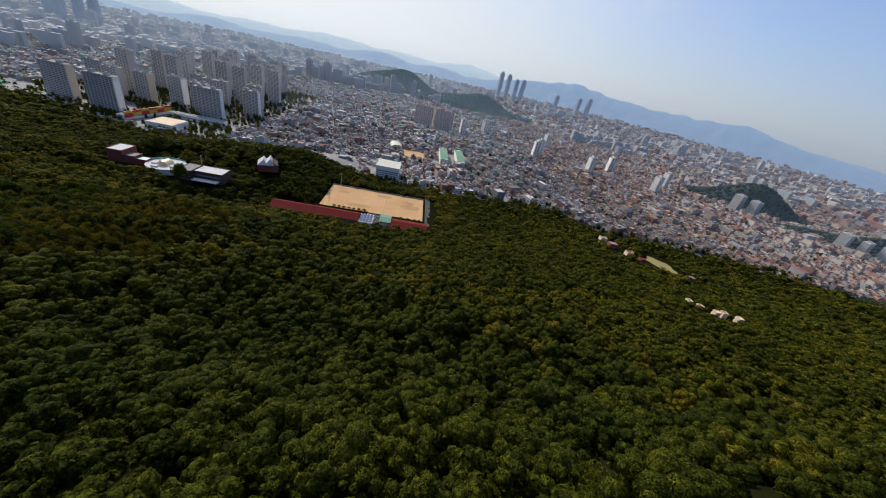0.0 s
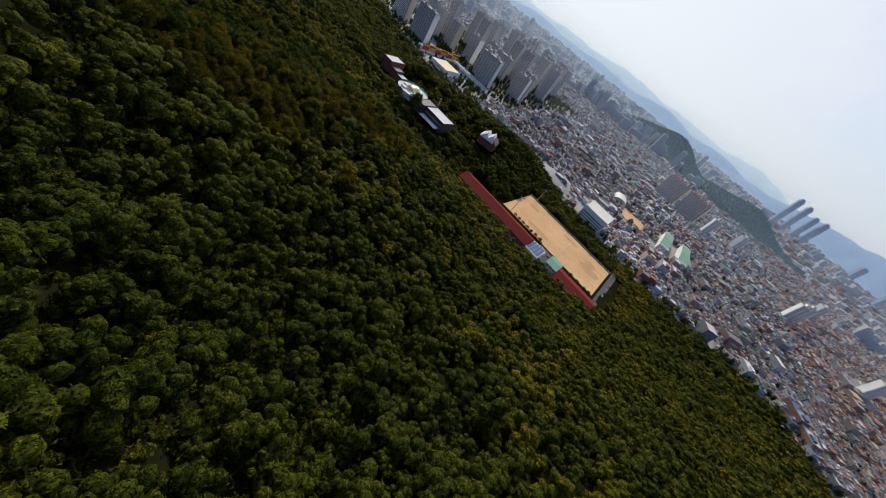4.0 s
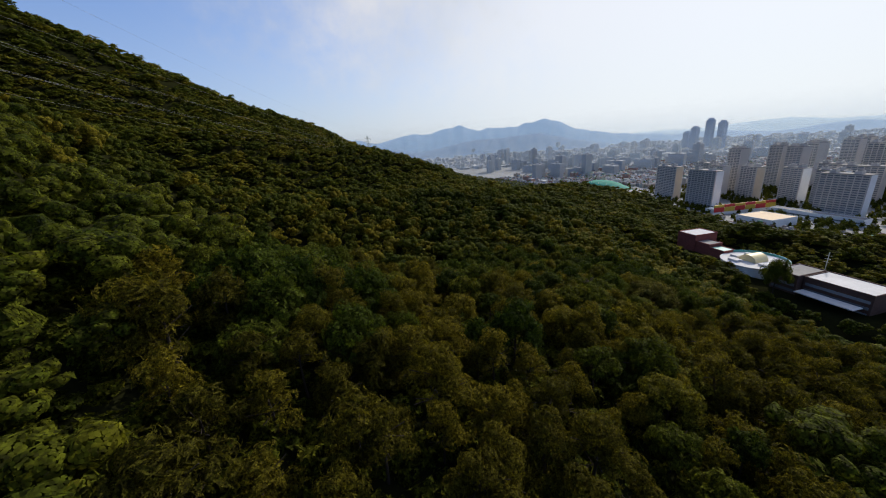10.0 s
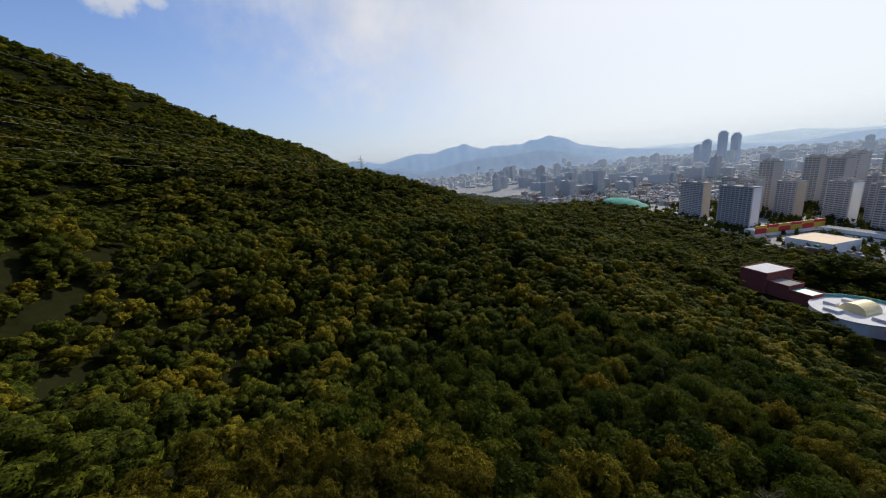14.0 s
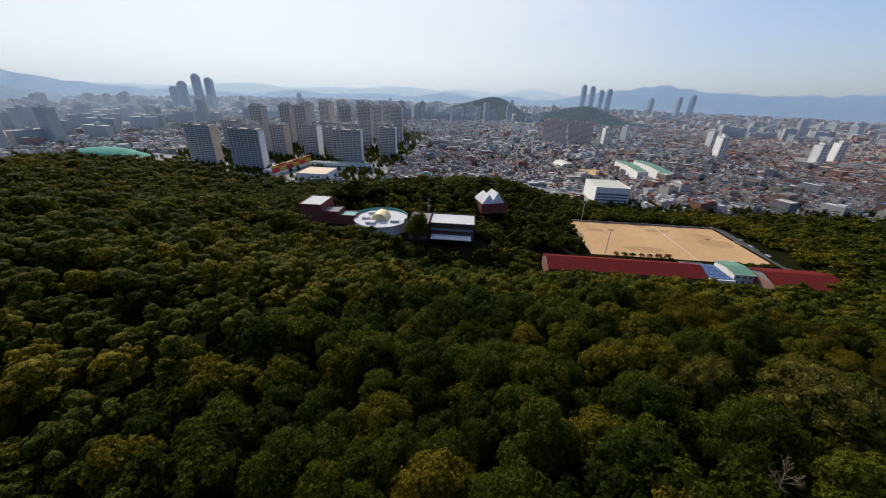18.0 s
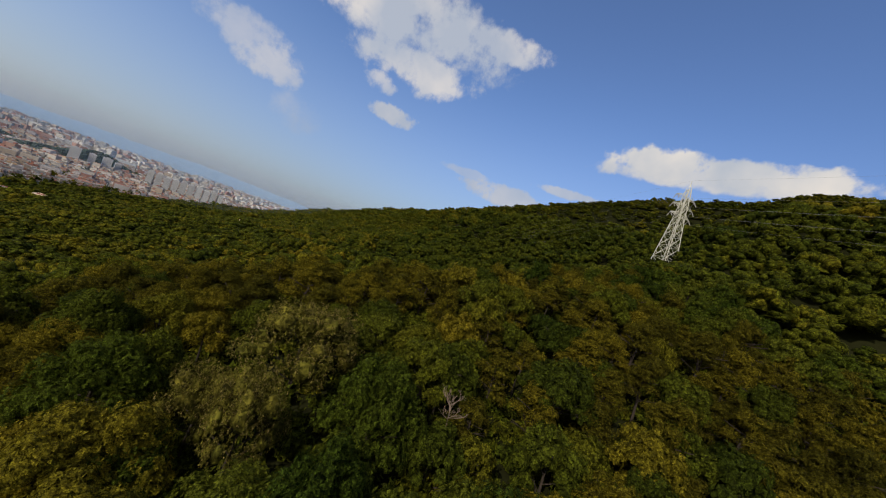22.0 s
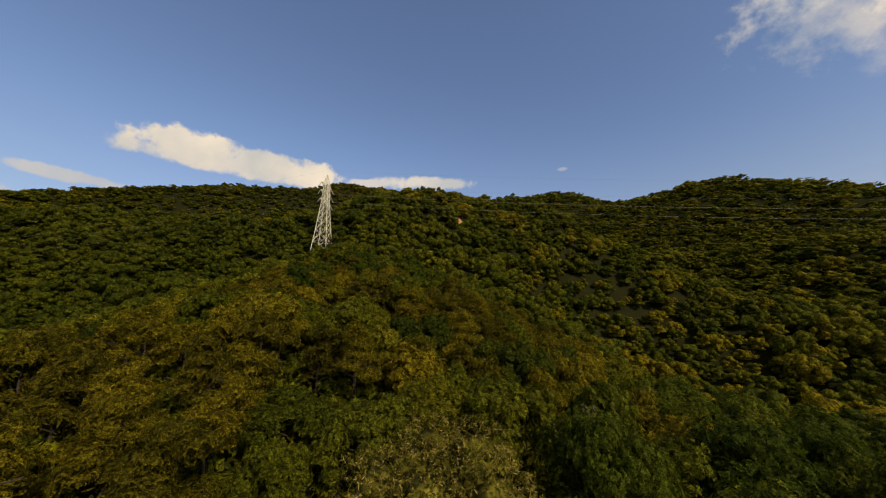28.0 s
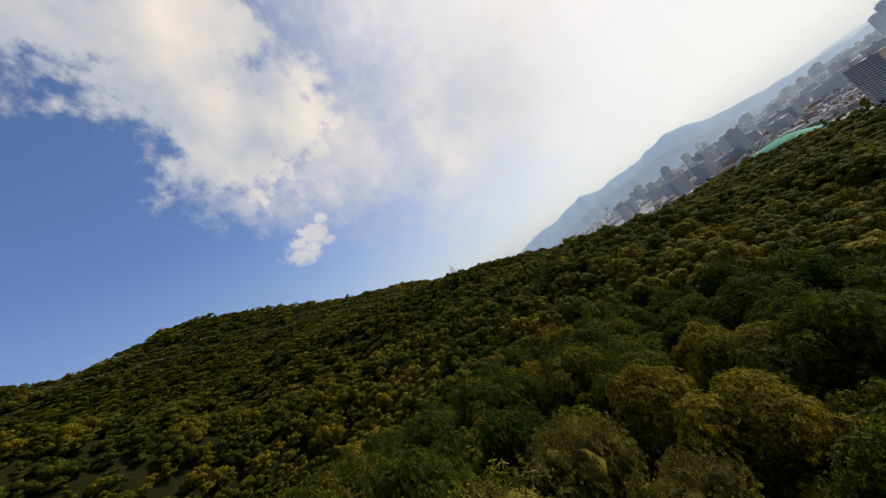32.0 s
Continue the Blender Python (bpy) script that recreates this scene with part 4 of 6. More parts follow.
    for k, (ex, ez) in enumerate(ends):
        for s, far in ((1, (-600, 133, 112)), (-1, (430, -10, 60))):
            bm = bmesh.new()
            a = Vector((x, y, h)) + spin @ (0.9 * Vector((ex, 1.2 * s, ez)))
            b = Vector((far[0], far[1] + ex, far[2] + ez))
            rings = []
            for i in range(31):
                f = i / 30
                p = a.lerp(b, f) - Vector((0, 0, 4 * 9 * f * (1 - f)))
                rings.append([bm.verts.new(p + Vector(o)) for o in ((0, 0.013, -0.008), (0, -0.013, -0.008), (0, 0, 0.015))])
            for r0, r1 in zip(rings[:-1], rings[1:]):
                for i in range(3):
                    bm.faces.new((r0[i], r0[(i + 1) % 3], r1[(i + 1) % 3], r1[i]))
            tagged(part("power_line_wire", bm, M["wire"]), "thin dark overhead power line wire sagging between towers", "cable", "power line wires")
    copy_thing(top, pose(-600, 133, 112.0, 0, 0, 75) @ Matrix.Scale(0.9, 4))


build_pylon()


def build_dead_tree(x, y, top, seed):
    """A bare dead tree: a thin bent trunk with forked grey twigs."""
    r = random.Random(seed)
    h = float(height(x, y))
    tree = thing("dead_tree", pose(x, y, h, 0, 0, r.uniform(0, 360)), "bare dead tree with forked pale brown twigs", "tree")
    tall = top - h
    bm = bmesh.new()
    pts = [Vector((r.uniform(-0.2, 0.2), r.uniform(-0.2, 0.2), tall * q)) for q in (0, 0.3, 0.6, 0.8)]
    for k in range(3):
        bar(bm, pts[k], pts[k + 1], 0.10 - 0.02 * k)
    part("trunk", bm, M["deadwood"], tree)
    for k in range(9):
        a = k * 2.4 + r.uniform(-0.4, 0.4)
        root = pts[2].lerp(pts[3], r.random())
        bm = bmesh.new()

        def fork(p, d, length, thick, depth):
            e = p + d * length
            bar(bm, p, e, thick)
            if depth:
                for _ in range(3):
                    n = (d + Vector((r.uniform(-0.7, 0.7), r.uniform(-0.7, 0.7), r.uniform(-0.2, 0.6)))).normalized()
                    fork(p.lerp(e, r.uniform(0.5, 1.0)), n, length * 0.6, thick * 0.6, depth - 1)

        fork(root, Vector((math.cos(a), math.sin(a), r.uniform(0.4, 1.1))).normalized(), tall * 0.10, 0.034, 3)
        part("branch", bm, M["deadwood"], tree)


build_dead_tree(-183.2, 173.2, 90.4, 3)

# ---- school with its sand field ----


def gable(name, x0, x1, y0, y1, z0, eave, ridge, wall, roof, label, category, ribs=True):
    """A long building with a ridge along x."""
    cx, cy = (x0 + x1) / 2, (y0 + y1) / 2
    hx, hy = (x1 - x0) / 2, (y1 - y0) / 2
    top = thing(name, pose(cx, cy, z0), label, category)
    bm = bmesh.new()
    box(bm, -hx, hx, -hy, hy, -1.5, eave)
    for s in (-1, 1):
        vs = [bm.verts.new(v) for v in ((s * hx, -hy, eave), (s * hx, hy, eave), (s * hx, 0, ridge - 0.2))]
        bm.faces.new(vs if s > 0 else vs[::-1])
    part("wall", bm, wall, top)
    for s in (-1, 1):
        bm = bmesh.new()
        a, b = Vector((0, s * (hy + 0.8), eave - 0.35)), Vector((0, 0, ridge))
        for z in (0.0, 0.22):
            for x in (-hx - 0.6, hx + 0.6):
                bm.verts.new((x, a.y, a.z + z))
                bm.verts.new((x, b.y, b.z + z))
        bmesh.ops.convex_hull(bm, input=bm.verts)
        slope = part("roof_slope", bm, roof, top)
        if ribs:
            rib = bmesh.new()
            bar(rib, (0, a.y, a.z + 0.26), (0, b.y, b.z + 0.26), 0.1)
            me = bpy.data.meshes.new("seam")
            rib.to_mesh(me)
            rib.free()
            me.materials.append(roof)
            for k in range(int(2 * hx / 2.2) + 1):
                shared("seam", me, slope, Matrix.Translation((-hx + 2.2 * k, 0, 0)))
    bm = bmesh.new()
    box(bm, -1.0, 1.0, -0.04, 0.04, -0.7, 0.7)
    me = bpy.data.meshes.new("window")
    bm.to_mesh(me)
    bm.free()
    me.materials.append(M["glass"])
    for z in np.arange(2.0, eave - 1.0, 3.4):
        for k in range(int(2 * hx / 4)):
            for s in (-1, 1):
                shared("window", me, top, Matrix.Translation((-hx + 2.4 + 4 * k, s * (hy + 0.03), z)))
    return top


def build_school():
    bm = boxes((-115, 16, 395, 468, 6.5, 8.15))
    tagged(part("playing_field", bm, M["sand"]), "bare sandy school playing field with worn patches", "sports field", kind="structure")
    r = random.Random(5)
    for cx, cy, a, b in ((-70, 410, 16, 6), (-2, 432, 15, 9), (-6, 446, 9, 6), (-96, 448, 8, 4), (-40, 455, 12, 4)):
        bm = bmesh.new()
        ring = [bm.verts.new((cx + a * math.cos(k / 24 * 2 * math.pi) * r.uniform(0.85, 1.1), cy + b * math.sin(k / 24 * 2 * math.pi) * r.uniform(0.85, 1.1), 8.156)) for k in range(24)]
        bm.faces.new(ring)
        tagged(part("trodden_patch", bm, M["dust"]), "darker trodden patch of damp sand", "ground patch", kind="structure")
    bm = boxes((19, 26, 350, 476, 6.5, 8.1))
    tagged(part("lane", bm, M["asphalt"]), "narrow asphalt lane beside the playing field", "road", kind="structure")
    bm = boxes((-116, 17, 468.6, 469.2, 7.5, 9.4))
    tagged(part("boundary_wall", bm, M["slab"]), "low grey wall along the far side of the field", "wall", kind="structure")
    for x, y in ((-66, 395.5), (-59, 395.8)):
        play = thing("climbing_frame", pose(x, y, 8.15), "small red and white climbing frame at the edge of the sand", "play equipment", "climbing frames")
        for sx in (-1.5, 1.5):
            for sy in (-1, 1):
                part("post", boxes((sx - 0.1, sx + 0.1, sy - 0.1, sy + 0.1, 0, 2.6)), M["red"], play)
        part("roof", boxes((-1.9, 1.9, -1.3, 1.3, 2.6, 2.9)), M["redroof"], play)
        part("slide", boxes((1.6, 4.2, -0.4, 0.4, 0.1, 0.9)), M["yellow"], play)
    for x, y in ((-112, 431), (13, 431)):
        goal = thing("football_goal", pose(x, y, 8.15), "white tubular football goal on the sand", "goal", "goals of the field")
        for sy in (-3.6, 3.6):
            part("post", boxes((-0.08, 0.08, sy - 0.08, sy + 0.08, 0, 2.44)), M["whiteroof"], goal)
        part("crossbar", boxes((-0.08, 0.08, -3.6, 3.6, 2.44, 2.6)), M["whiteroof"], goal)
    bm = boxes((-37.5, -37.3, 395, 468, 8.15, 8.5), (-37.6, -37.2, 395, 396, 8.15, 9))
    tagged(part("field_divider", bm, M["whiteroof"]), "low pale line of netting across the sand", "barrier")
    for x, y in ((-104, 398), (-104, 465)):
        mast = thing("floodlight_mast", pose(x, y, 8.1), "tall grey steel mast with a floodlight bar beside the field", "light mast", "masts of the field")
        bm = bmesh.new()
        bmesh.ops.create_cone(bm, cap_ends=True, segments=10, radius1=0.35, radius2=0.18, depth=19, matrix=Matrix.Translation((0, 0, 9.5)))
        part("pole", bm, M["steel"], mast)
        bm = boxes((-2, 2, -0.15, 0.15, 18.6, 18.9), (-1.8, -1.0, -0.3, 0.3, 18.9, 19.6), (-0.4, 0.4, -0.3, 0.3, 18.9, 19.6), (1.0, 1.8, -0.3, 0.3, 18.9, 19.6))
        part("lamp_bar", bm, M["slab"], mast)
    gable("school_wing", -157, -60, 350, 371, 8, 8.5, 12.5, M["house"], M["redroof"], "long low school wing with a dark red sheet roof", "school")
    gable("school_wing", -22, 20, 347, 372, 8, 8.0, 11.5, M["house"], M["redroof"], "short school wing with a dark red sheet roof", "school")
    gable("green_roofed_annexe", -36, -23.6, 361, 381, 8, 7.5, 8.6, M["concrete"], M["greenroof"], "flat annexe with a pale green sheet roof", "annexe", False)
    top = thing("solar_roof", pose(-51.5, 360, 8), "grey flat roofed block carrying rows of blue solar panels", "annexe")
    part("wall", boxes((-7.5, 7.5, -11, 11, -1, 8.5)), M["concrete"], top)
    for i in range(4):
        for k in range(4):
            part("solar_panel", boxes((-6.9 + 3.5 * k, -3.7 + 3.5 * k, -9.5 + 5 * i, -5.2 + 5 * i, 8.8, 9.0)), M["panel"], top)
    bm = boxes((-54, -36.5, 348, 392, 7.6, 8.1))
    tagged(part("car_park", bm, M["asphalt"]), "small paved car park between the school wings", "car park", kind="structure")
    cars = [(-52, 388, 5), (-47, 386, 80), (-47, 380, 85), (-44, 380, 88), (-40, 384, 4), (-51, 372, 90), (-43, 366, 0), (-40, 357, 95), (24.4, 430, 92), (24.4, 442, 88), (24.4, 412, 90)]
    shades = [M["whiteroof"], M["slab"], M["steel"], M["whiteroof"], M["panel"], M["whiteroof"], M["slab"], M["steel"], M["whiteroof"], M["slab"], M["whiteroof"]]
    for (x, y, a), mat in zip(cars, shades):
        build_car(x, y, 8.1, a, mat)
    for k, (x, y) in enumerate([(-97 + 6.2 * i, 395.5) for i in range(7)] + [(-3, 391), (6, 391), (12, 392), (-12, 391)]):
        build_shrub(x, y, 8.0, 2.4)


def build_car(x, y, z, turn, paint):
    car = thing("parked_car", pose(x, y, z, 0, 0, turn), "parked car seen small from above", "car", "parked cars")
    bm = bmesh.new()
    for s, l, w, h0, h1 in ((1, 2.25, 0.9, 0.3, 0.85),):
        box(bm, -l, l, -w, w, h0, h1)
    bmesh.ops.bevel(bm, geom=bm.edges[:], offset=0.12, segments=1, affect="EDGES")
    part("body", bm, paint, car)
    bm = bmesh.new()
    vs = box(bm, -1.3, 1.0, -0.8, 0.8, 0.85, 1.45)
    for v in vs[4:]:
        v.co.x *= 0.7
        v.co.y *= 0.85
    part("cabin", bm, M["glass"], car)
    for sx in (-1.4, 1.4):
        for sy in (-0.85, 0.85):
            bm = bmesh.new()
            bmesh.ops.create_cone(bm, cap_ends=True, segments=10, radius1=0.32, radius2=0.32, depth=0.22, matrix=Matrix.Translation((sx, sy, 0.32)) @ Matrix.Rotation(math.pi / 2, 4, "X"))
            part("wheel", bm, M["slab"], car)


SHRUBS = []


def build_shrub(x, y, z, r):
    if not SHRUBS:
        q = crown("oak", 260, 0.16, 8, 77)
        SHRUBS.append(mesh_from("round_shrub", q.reshape(-1, 3), np.arange(len(q) * 4).reshape(-1, 4), M["oak"]))
    ob = new("round_shrub", SHRUBS[0])
    ob.matrix_basis = pose(x, y, z, 0, 0, x * 37) @ Matrix.Diagonal((r, r, r * 1.1, 1))
    tagged(ob, "clipped round dark green shrub at the edge of the field", "shrub", "shrubs by the field")


build_school()

# ---- hillside buildings with white roofs ----


def flat_block(name, x0, x1, y0, y1, z0, z1, wall, roof, label, category, floors=0):
    cx, cy = (x0 + x1) / 2, (y0 + y1) / 2
    hx, hy, h = (x1 - x0) / 2, (y1 - y0) / 2, z1 - z0
    top = thing(name, pose(cx, cy, z0), label, category)
    part("wall", boxes((-hx, hx, -hy, hy, -3, h)), wall, top)
    part("roof", boxes((-hx + 0.4, hx - 0.4, -hy + 0.4, hy - 0.4, h, h + 0.15)), roof, top)
    for r in ((-hx - 0.1, hx + 0.1, -hy - 0.1, -hy + 0.3, h - 0.2, h + 0.6), (-hx - 0.1, hx + 0.1, hy - 0.3, hy + 0.1, h - 0.2, h + 0.6), (-hx - 0.1, -hx + 0.3, -hy + 0.3, hy - 0.3, h - 0.2, h + 0.6), (hx - 0.3, hx + 0.1, -hy + 0.3, hy - 0.3, h - 0.2, h + 0.6)):
        part("parapet", boxes(r), wall, top)
    for f in range(floors):
        z = 1.2 + f * 3.4
        for s in (-1, 1):
            part("window_band", boxes((-hx + 1, hx - 1, s * (hy + 0.02) - 0.05, s * (hy + 0.02) + 0.05, z, z + 1.6)), M["glass"], top)
    return top


def build_hillside():
    flat_block("brick_hall", -323, -308, 361, 382, 32, 45.5, M["brick"], M["whiteroof"], "red brick hall with a white flat roof", "building")
    flat_block("brick_wing", -308, -297, 362, 374, 32, 41, M["brick"], M["slab"], "lower red brick wing beside the hall", "building")
    flat_block("link_block", -297, -286, 362, 372, 32, 39, M["brick"], M["teal"], "low link block with a teal roof edge", "building")
    ring = thing("round_roof_plaza", pose(-269, 366, 29.8), "round white roofed building with a teal glass rim", "building")
    for name, r0, z0, z1, mat in (("drum", 17.5, -4, 7.4, M["endwall"]), ("deck", 18.0, 7.4, 8.0, M["whiteroof"])):
        bm = bmesh.new()
        bmesh.ops.create_cone(bm, cap_ends=True, segments=48, radius1=r0, radius2=r0, depth=z1 - z0, matrix=Matrix.Translation((0, 0, (z0 + z1) / 2)))
        part(name, bm, mat, ring)
    for k in range(30):
        a = math.radians(-15 + k * 7)
        bm = boxes((-1.05, 1.05, -0.08, 0.08, 8.0, 9.6))
        bmesh.ops.transform(bm, matrix=Matrix.Translation((17.6 * math.cos(a), 17.6 * math.sin(a), 0)) @ Matrix.Rotation(a + math.pi / 2, 4, "Z"), verts=bm.verts)
        part("glass_panel", bm, M["teal"], ring)
    bm = bmesh.new()
    prof = [(5.2 * math.cos(k / 14 * math.pi), 8.0 + 4.6 * math.sin(k / 14 * math.pi)) for k in range(15)]
    rows = [[bm.verts.new((px, yy, pz)) for px, pz in prof] for yy in (-6, 5)]
    for a, b in zip(range(14), range(1, 15)):
        bm.faces.new((rows[0][b], rows[0][a], rows[1][a], rows[1][b]))
    for r in rows:
        bm.faces.new(r if r is rows[0] else r[::-1])
    part("barrel_vault", bm, M["vault"], ring, "pale yellow barrel vault")
    for a, d, w in ((200, 10, 2.4), (250, 12, 3.0), (330, 12, 2.6), (140, 11, 2.0)):
        c, s = d * math.cos(radians(a)), d * math.sin(radians(a))
        part("skylight", boxes((c - w, c + w, s - w * 0.7, s + w * 0.7, 8.0, 9.4)), M["whiteroof"], ring)
    flat_block("brown_block", -248, -235, 350, 372, 30, 41, M["darkbrick"], M["slab"], "dark brown brick block joining the round roof", "building", 2)
    flat_block("white_roofed_block", -234.5, -206, 354, 373, 28, 40.5, M["darkbrick"], M["whiteroof"], "brown block with a long white sheet roof", "building", 3)
    part("roof", boxes((-233, -208, 345, 352, 33.5, 34)), M["whiteroof"], None)
    tagged(scene.collection.objects[-1], "white canopy roof in front of the brown block", "canopy")
    mast = thing("antenna_mast", pose(-238, 376, 38), "slim steel antenna mast with cross bars", "mast")
    bm = bmesh.new()
    bar(bm, (0, 0, -9), (0, 0, 13), 0.3)
    part("pole", bm, M["steel"], mast)
    for z in (7, 9, 11):
        bm = bmesh.new()
        bar(bm, (-1.5, 0, z), (1.5, 0, z), 0.15)
        part("cross_bar", bm, M["steel"], mast)
    # villa with folded white roofs
    villa = thing("villa", pose(-192, 437, 27, 0, 0, 20) @ Matrix.Diagonal((1.3, 1.3, 1.2, 1)), "villa with steep folded pale roofs among trees", "house")
    part("wall", boxes((-9, 9, -7, 7, -2, 5.5)), M["brick"], villa)
    for x0, x1, z, lean in ((-9, 0, 11, 1), (0, 9, 9.5, -1), (-3, 6, 12, 1)):
        bm = bmesh.new()
        for v in ((x0, -8, 5.5), (x1, -8, 5.5), (x0, 8, 5.5), (x1, 8, 5.5), ((x0 + x1) / 2 + lean, -5, z), ((x0 + x1) / 2 + lean, 6, z)):
            bm.verts.new(v)
        bmesh.ops.convex_hull(bm, input=bm.verts)
        part("roof", bm, M["darkbrick"] if lean < 0 else M["whiteroof"], villa)
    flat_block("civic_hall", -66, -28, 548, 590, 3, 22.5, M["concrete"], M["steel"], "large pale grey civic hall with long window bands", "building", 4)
    # small houses in the clearing on the east slope
    for x, y, w, d, h, wall, roof in ((296, 444, 5, 4, 8, M["beige"], M["slab"]), (304, 428, 6, 5, 7, M["brick"], M["slab"]), (318, 405, 5, 4, 6, M["beige"], M["brick"]), (327, 387, 4.5, 3.5, 5, M["brick"], M["redroof"]), (376, 352, 5, 3.5, 4, M["brick"], M["slab"]), (403, 364, 4, 3, 3.5, M["teal"], M["teal"])):
        z = float(height(x, y))
        flat_block("hillside_house", x - w, x + w, y - d, y + d, z, z + h, wall, roof, "small house in a clearing of the wood", "house", 1)
    lawn = thing("lawn", pose(362, 392, float(height(362, 392))), "dry yellow lawn in the clearing", "lawn", kind="structure")
    bm = bmesh.new()
    rim = [(17 * math.cos(k / 14 * math.tau) * (1 + 0.18 * math.sin(k * 2.3)), 26 * math.sin(k / 14 * math.tau) * (1 + 0.15 * math.cos(k * 1.7))) for k in range(14)]
    mid = bm.verts.new((0, 0, 0.5))
    edge = [bm.verts.new((px, py, float(height(362 + px, 392 + py)) - lawn.matrix_basis.translation.z + 0.5)) for px, py in rim]
    for k in range(14):
        bm.faces.new((mid, edge[k], edge[(k + 1) % 14]))
    part("grass", bm, M["dry_grass"], lawn)
    for k, (x, y) in enumerate(((256, 228), (257, 217), (266, 209), (277, 212), (284, 204))):
        z = float(height(x, y))
        flat_block("cottage", x - 2.3, x + 2.3, y - 2.2, y + 2.2, z, z + 6.8, M["beige"], (M["slab"], M["pinkroof"], M["beige"], M["pinkroof"], M["beige"])[k], "small pink and white cottage showing above the trees", "house", 1)
    # a bare patch of earth high on the slope
    scar = thing("bare_slope", pose(-188, 33, float(height(-188, 33))), "bare orange earth patch on the wooded slope", "bare ground", kind="structure")
    bm = bmesh.new()
    grid = [[bm.verts.new((i * 0.8, j * 0.8, float(height(-188 + i * 0.8, 33 + j * 0.8)) - scar.matrix_basis.translation.z + 0.7 + 0.5 * math.sin(i * 2.1 + j * 1.3))) for i in range(-3, 4)] for j in range(-3, 4)]
    for j in range(6):
        for i in range(6):
            if (i - 2.5) ** 2 + (j - 2.5) ** 2 < 9.5:
                bm.faces.new((grid[j][i], grid[j][i + 1], grid[j + 1][i + 1], grid[j + 1][i]))
    bmesh.ops.delete(bm, geom=[v for v in bm.verts if not v.link_faces], context="VERTS")
    part("earth", bm, M["bare_earth"], scar)


build_hillside()

# ---- blocks of flats ----


def mesh_of(name, rows, mat):
    bm = boxes(*rows)
    me = bpy.data.meshes.new(name)
    bm.to_mesh(me)
    bm.free()
    me.materials.append(mat)
    return me


def slab_block(length, depth, floors, storey=2.9, wall=None, glass=None):
    """The pieces of a slab of flats with its base at z = 0."""
    h = floors * storey
    bays = max(2, int(round(length / 6.5)))
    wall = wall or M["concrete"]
    return dict(
        size=(length, depth), floors=floors, storey=storey, bays=bays, h=h,
        wall=mesh_of("wall", [(-length / 2, length / 2, -depth / 2, depth / 2, -6, h + 1.2)], wall),
        pier=mesh_of("pier", [(-0.5, 0.5, -0.5, 0.5, -4, h + 1.0)], wall),
        band=mesh_of("window_band", [(-length / 2 + 0.3, length / 2 - 0.3, -0.06, 0.06, 1.15, 2.6)], glass or M["glass"]),
        roof=mesh_of("roof", [(-length / 2 - 0.35, length / 2 + 0.35, -depth / 2 - 0.7, depth / 2 + 0.7, h + 1.2, h + 2.0)], M["slab"]),
        lift=mesh_of("lift_house", [(-3.2, 3.2, -depth * 0.3, depth * 0.3, h + 2.0, h + 5.6)], wall),
        tank=mesh_of("tank_house", [(-2.0, 2.0, -depth * 0.18, depth * 0.18, h + 5.6, h + 6.6)], M["slab"]))


def place_block(k, x, y, z, turn, label, group, end=None):
    top = thing("apartment_block", pose(x, y, z, 0, 0, turn), label, "apartment block", group)
    length, depth = k["size"]
    shared("wall", k["wall"], top)
    shared("roof", k["roof"], top)
    for q in (-length * 0.28, length * 0.22) if length > 25 else (0,):
        shared("lift_house", k["lift"], top, Matrix.Translation((q, 0, 0)))
        shared("tank_house", k["tank"], top, Matrix.Translation((q, 0, 0)))
    for s in (-1, 1):
        for f in range(k["floors"]):
            shared("window_band", k["band"], top, Matrix.Translation((0, s * (depth / 2 + 0.02), f * k["storey"])))
        for b in range(k["bays"] + 1):
            shared("pier", k["pier"], top, Matrix.Translation((-length / 2 + 0.5 + b * (length - 1) / k["bays"], s * depth / 2, 0)))
    if end is not None:
        for s in (-1, 1):
            part("end_wall", boxes((s * length / 2 + (0.02 if s > 0 else -0.25), s * length / 2 + (0.25 if s > 0 else -0.02), -depth / 2 + 0.7, depth / 2 - 0.7, -3, k["h"] + 1)), end, top)
    return top


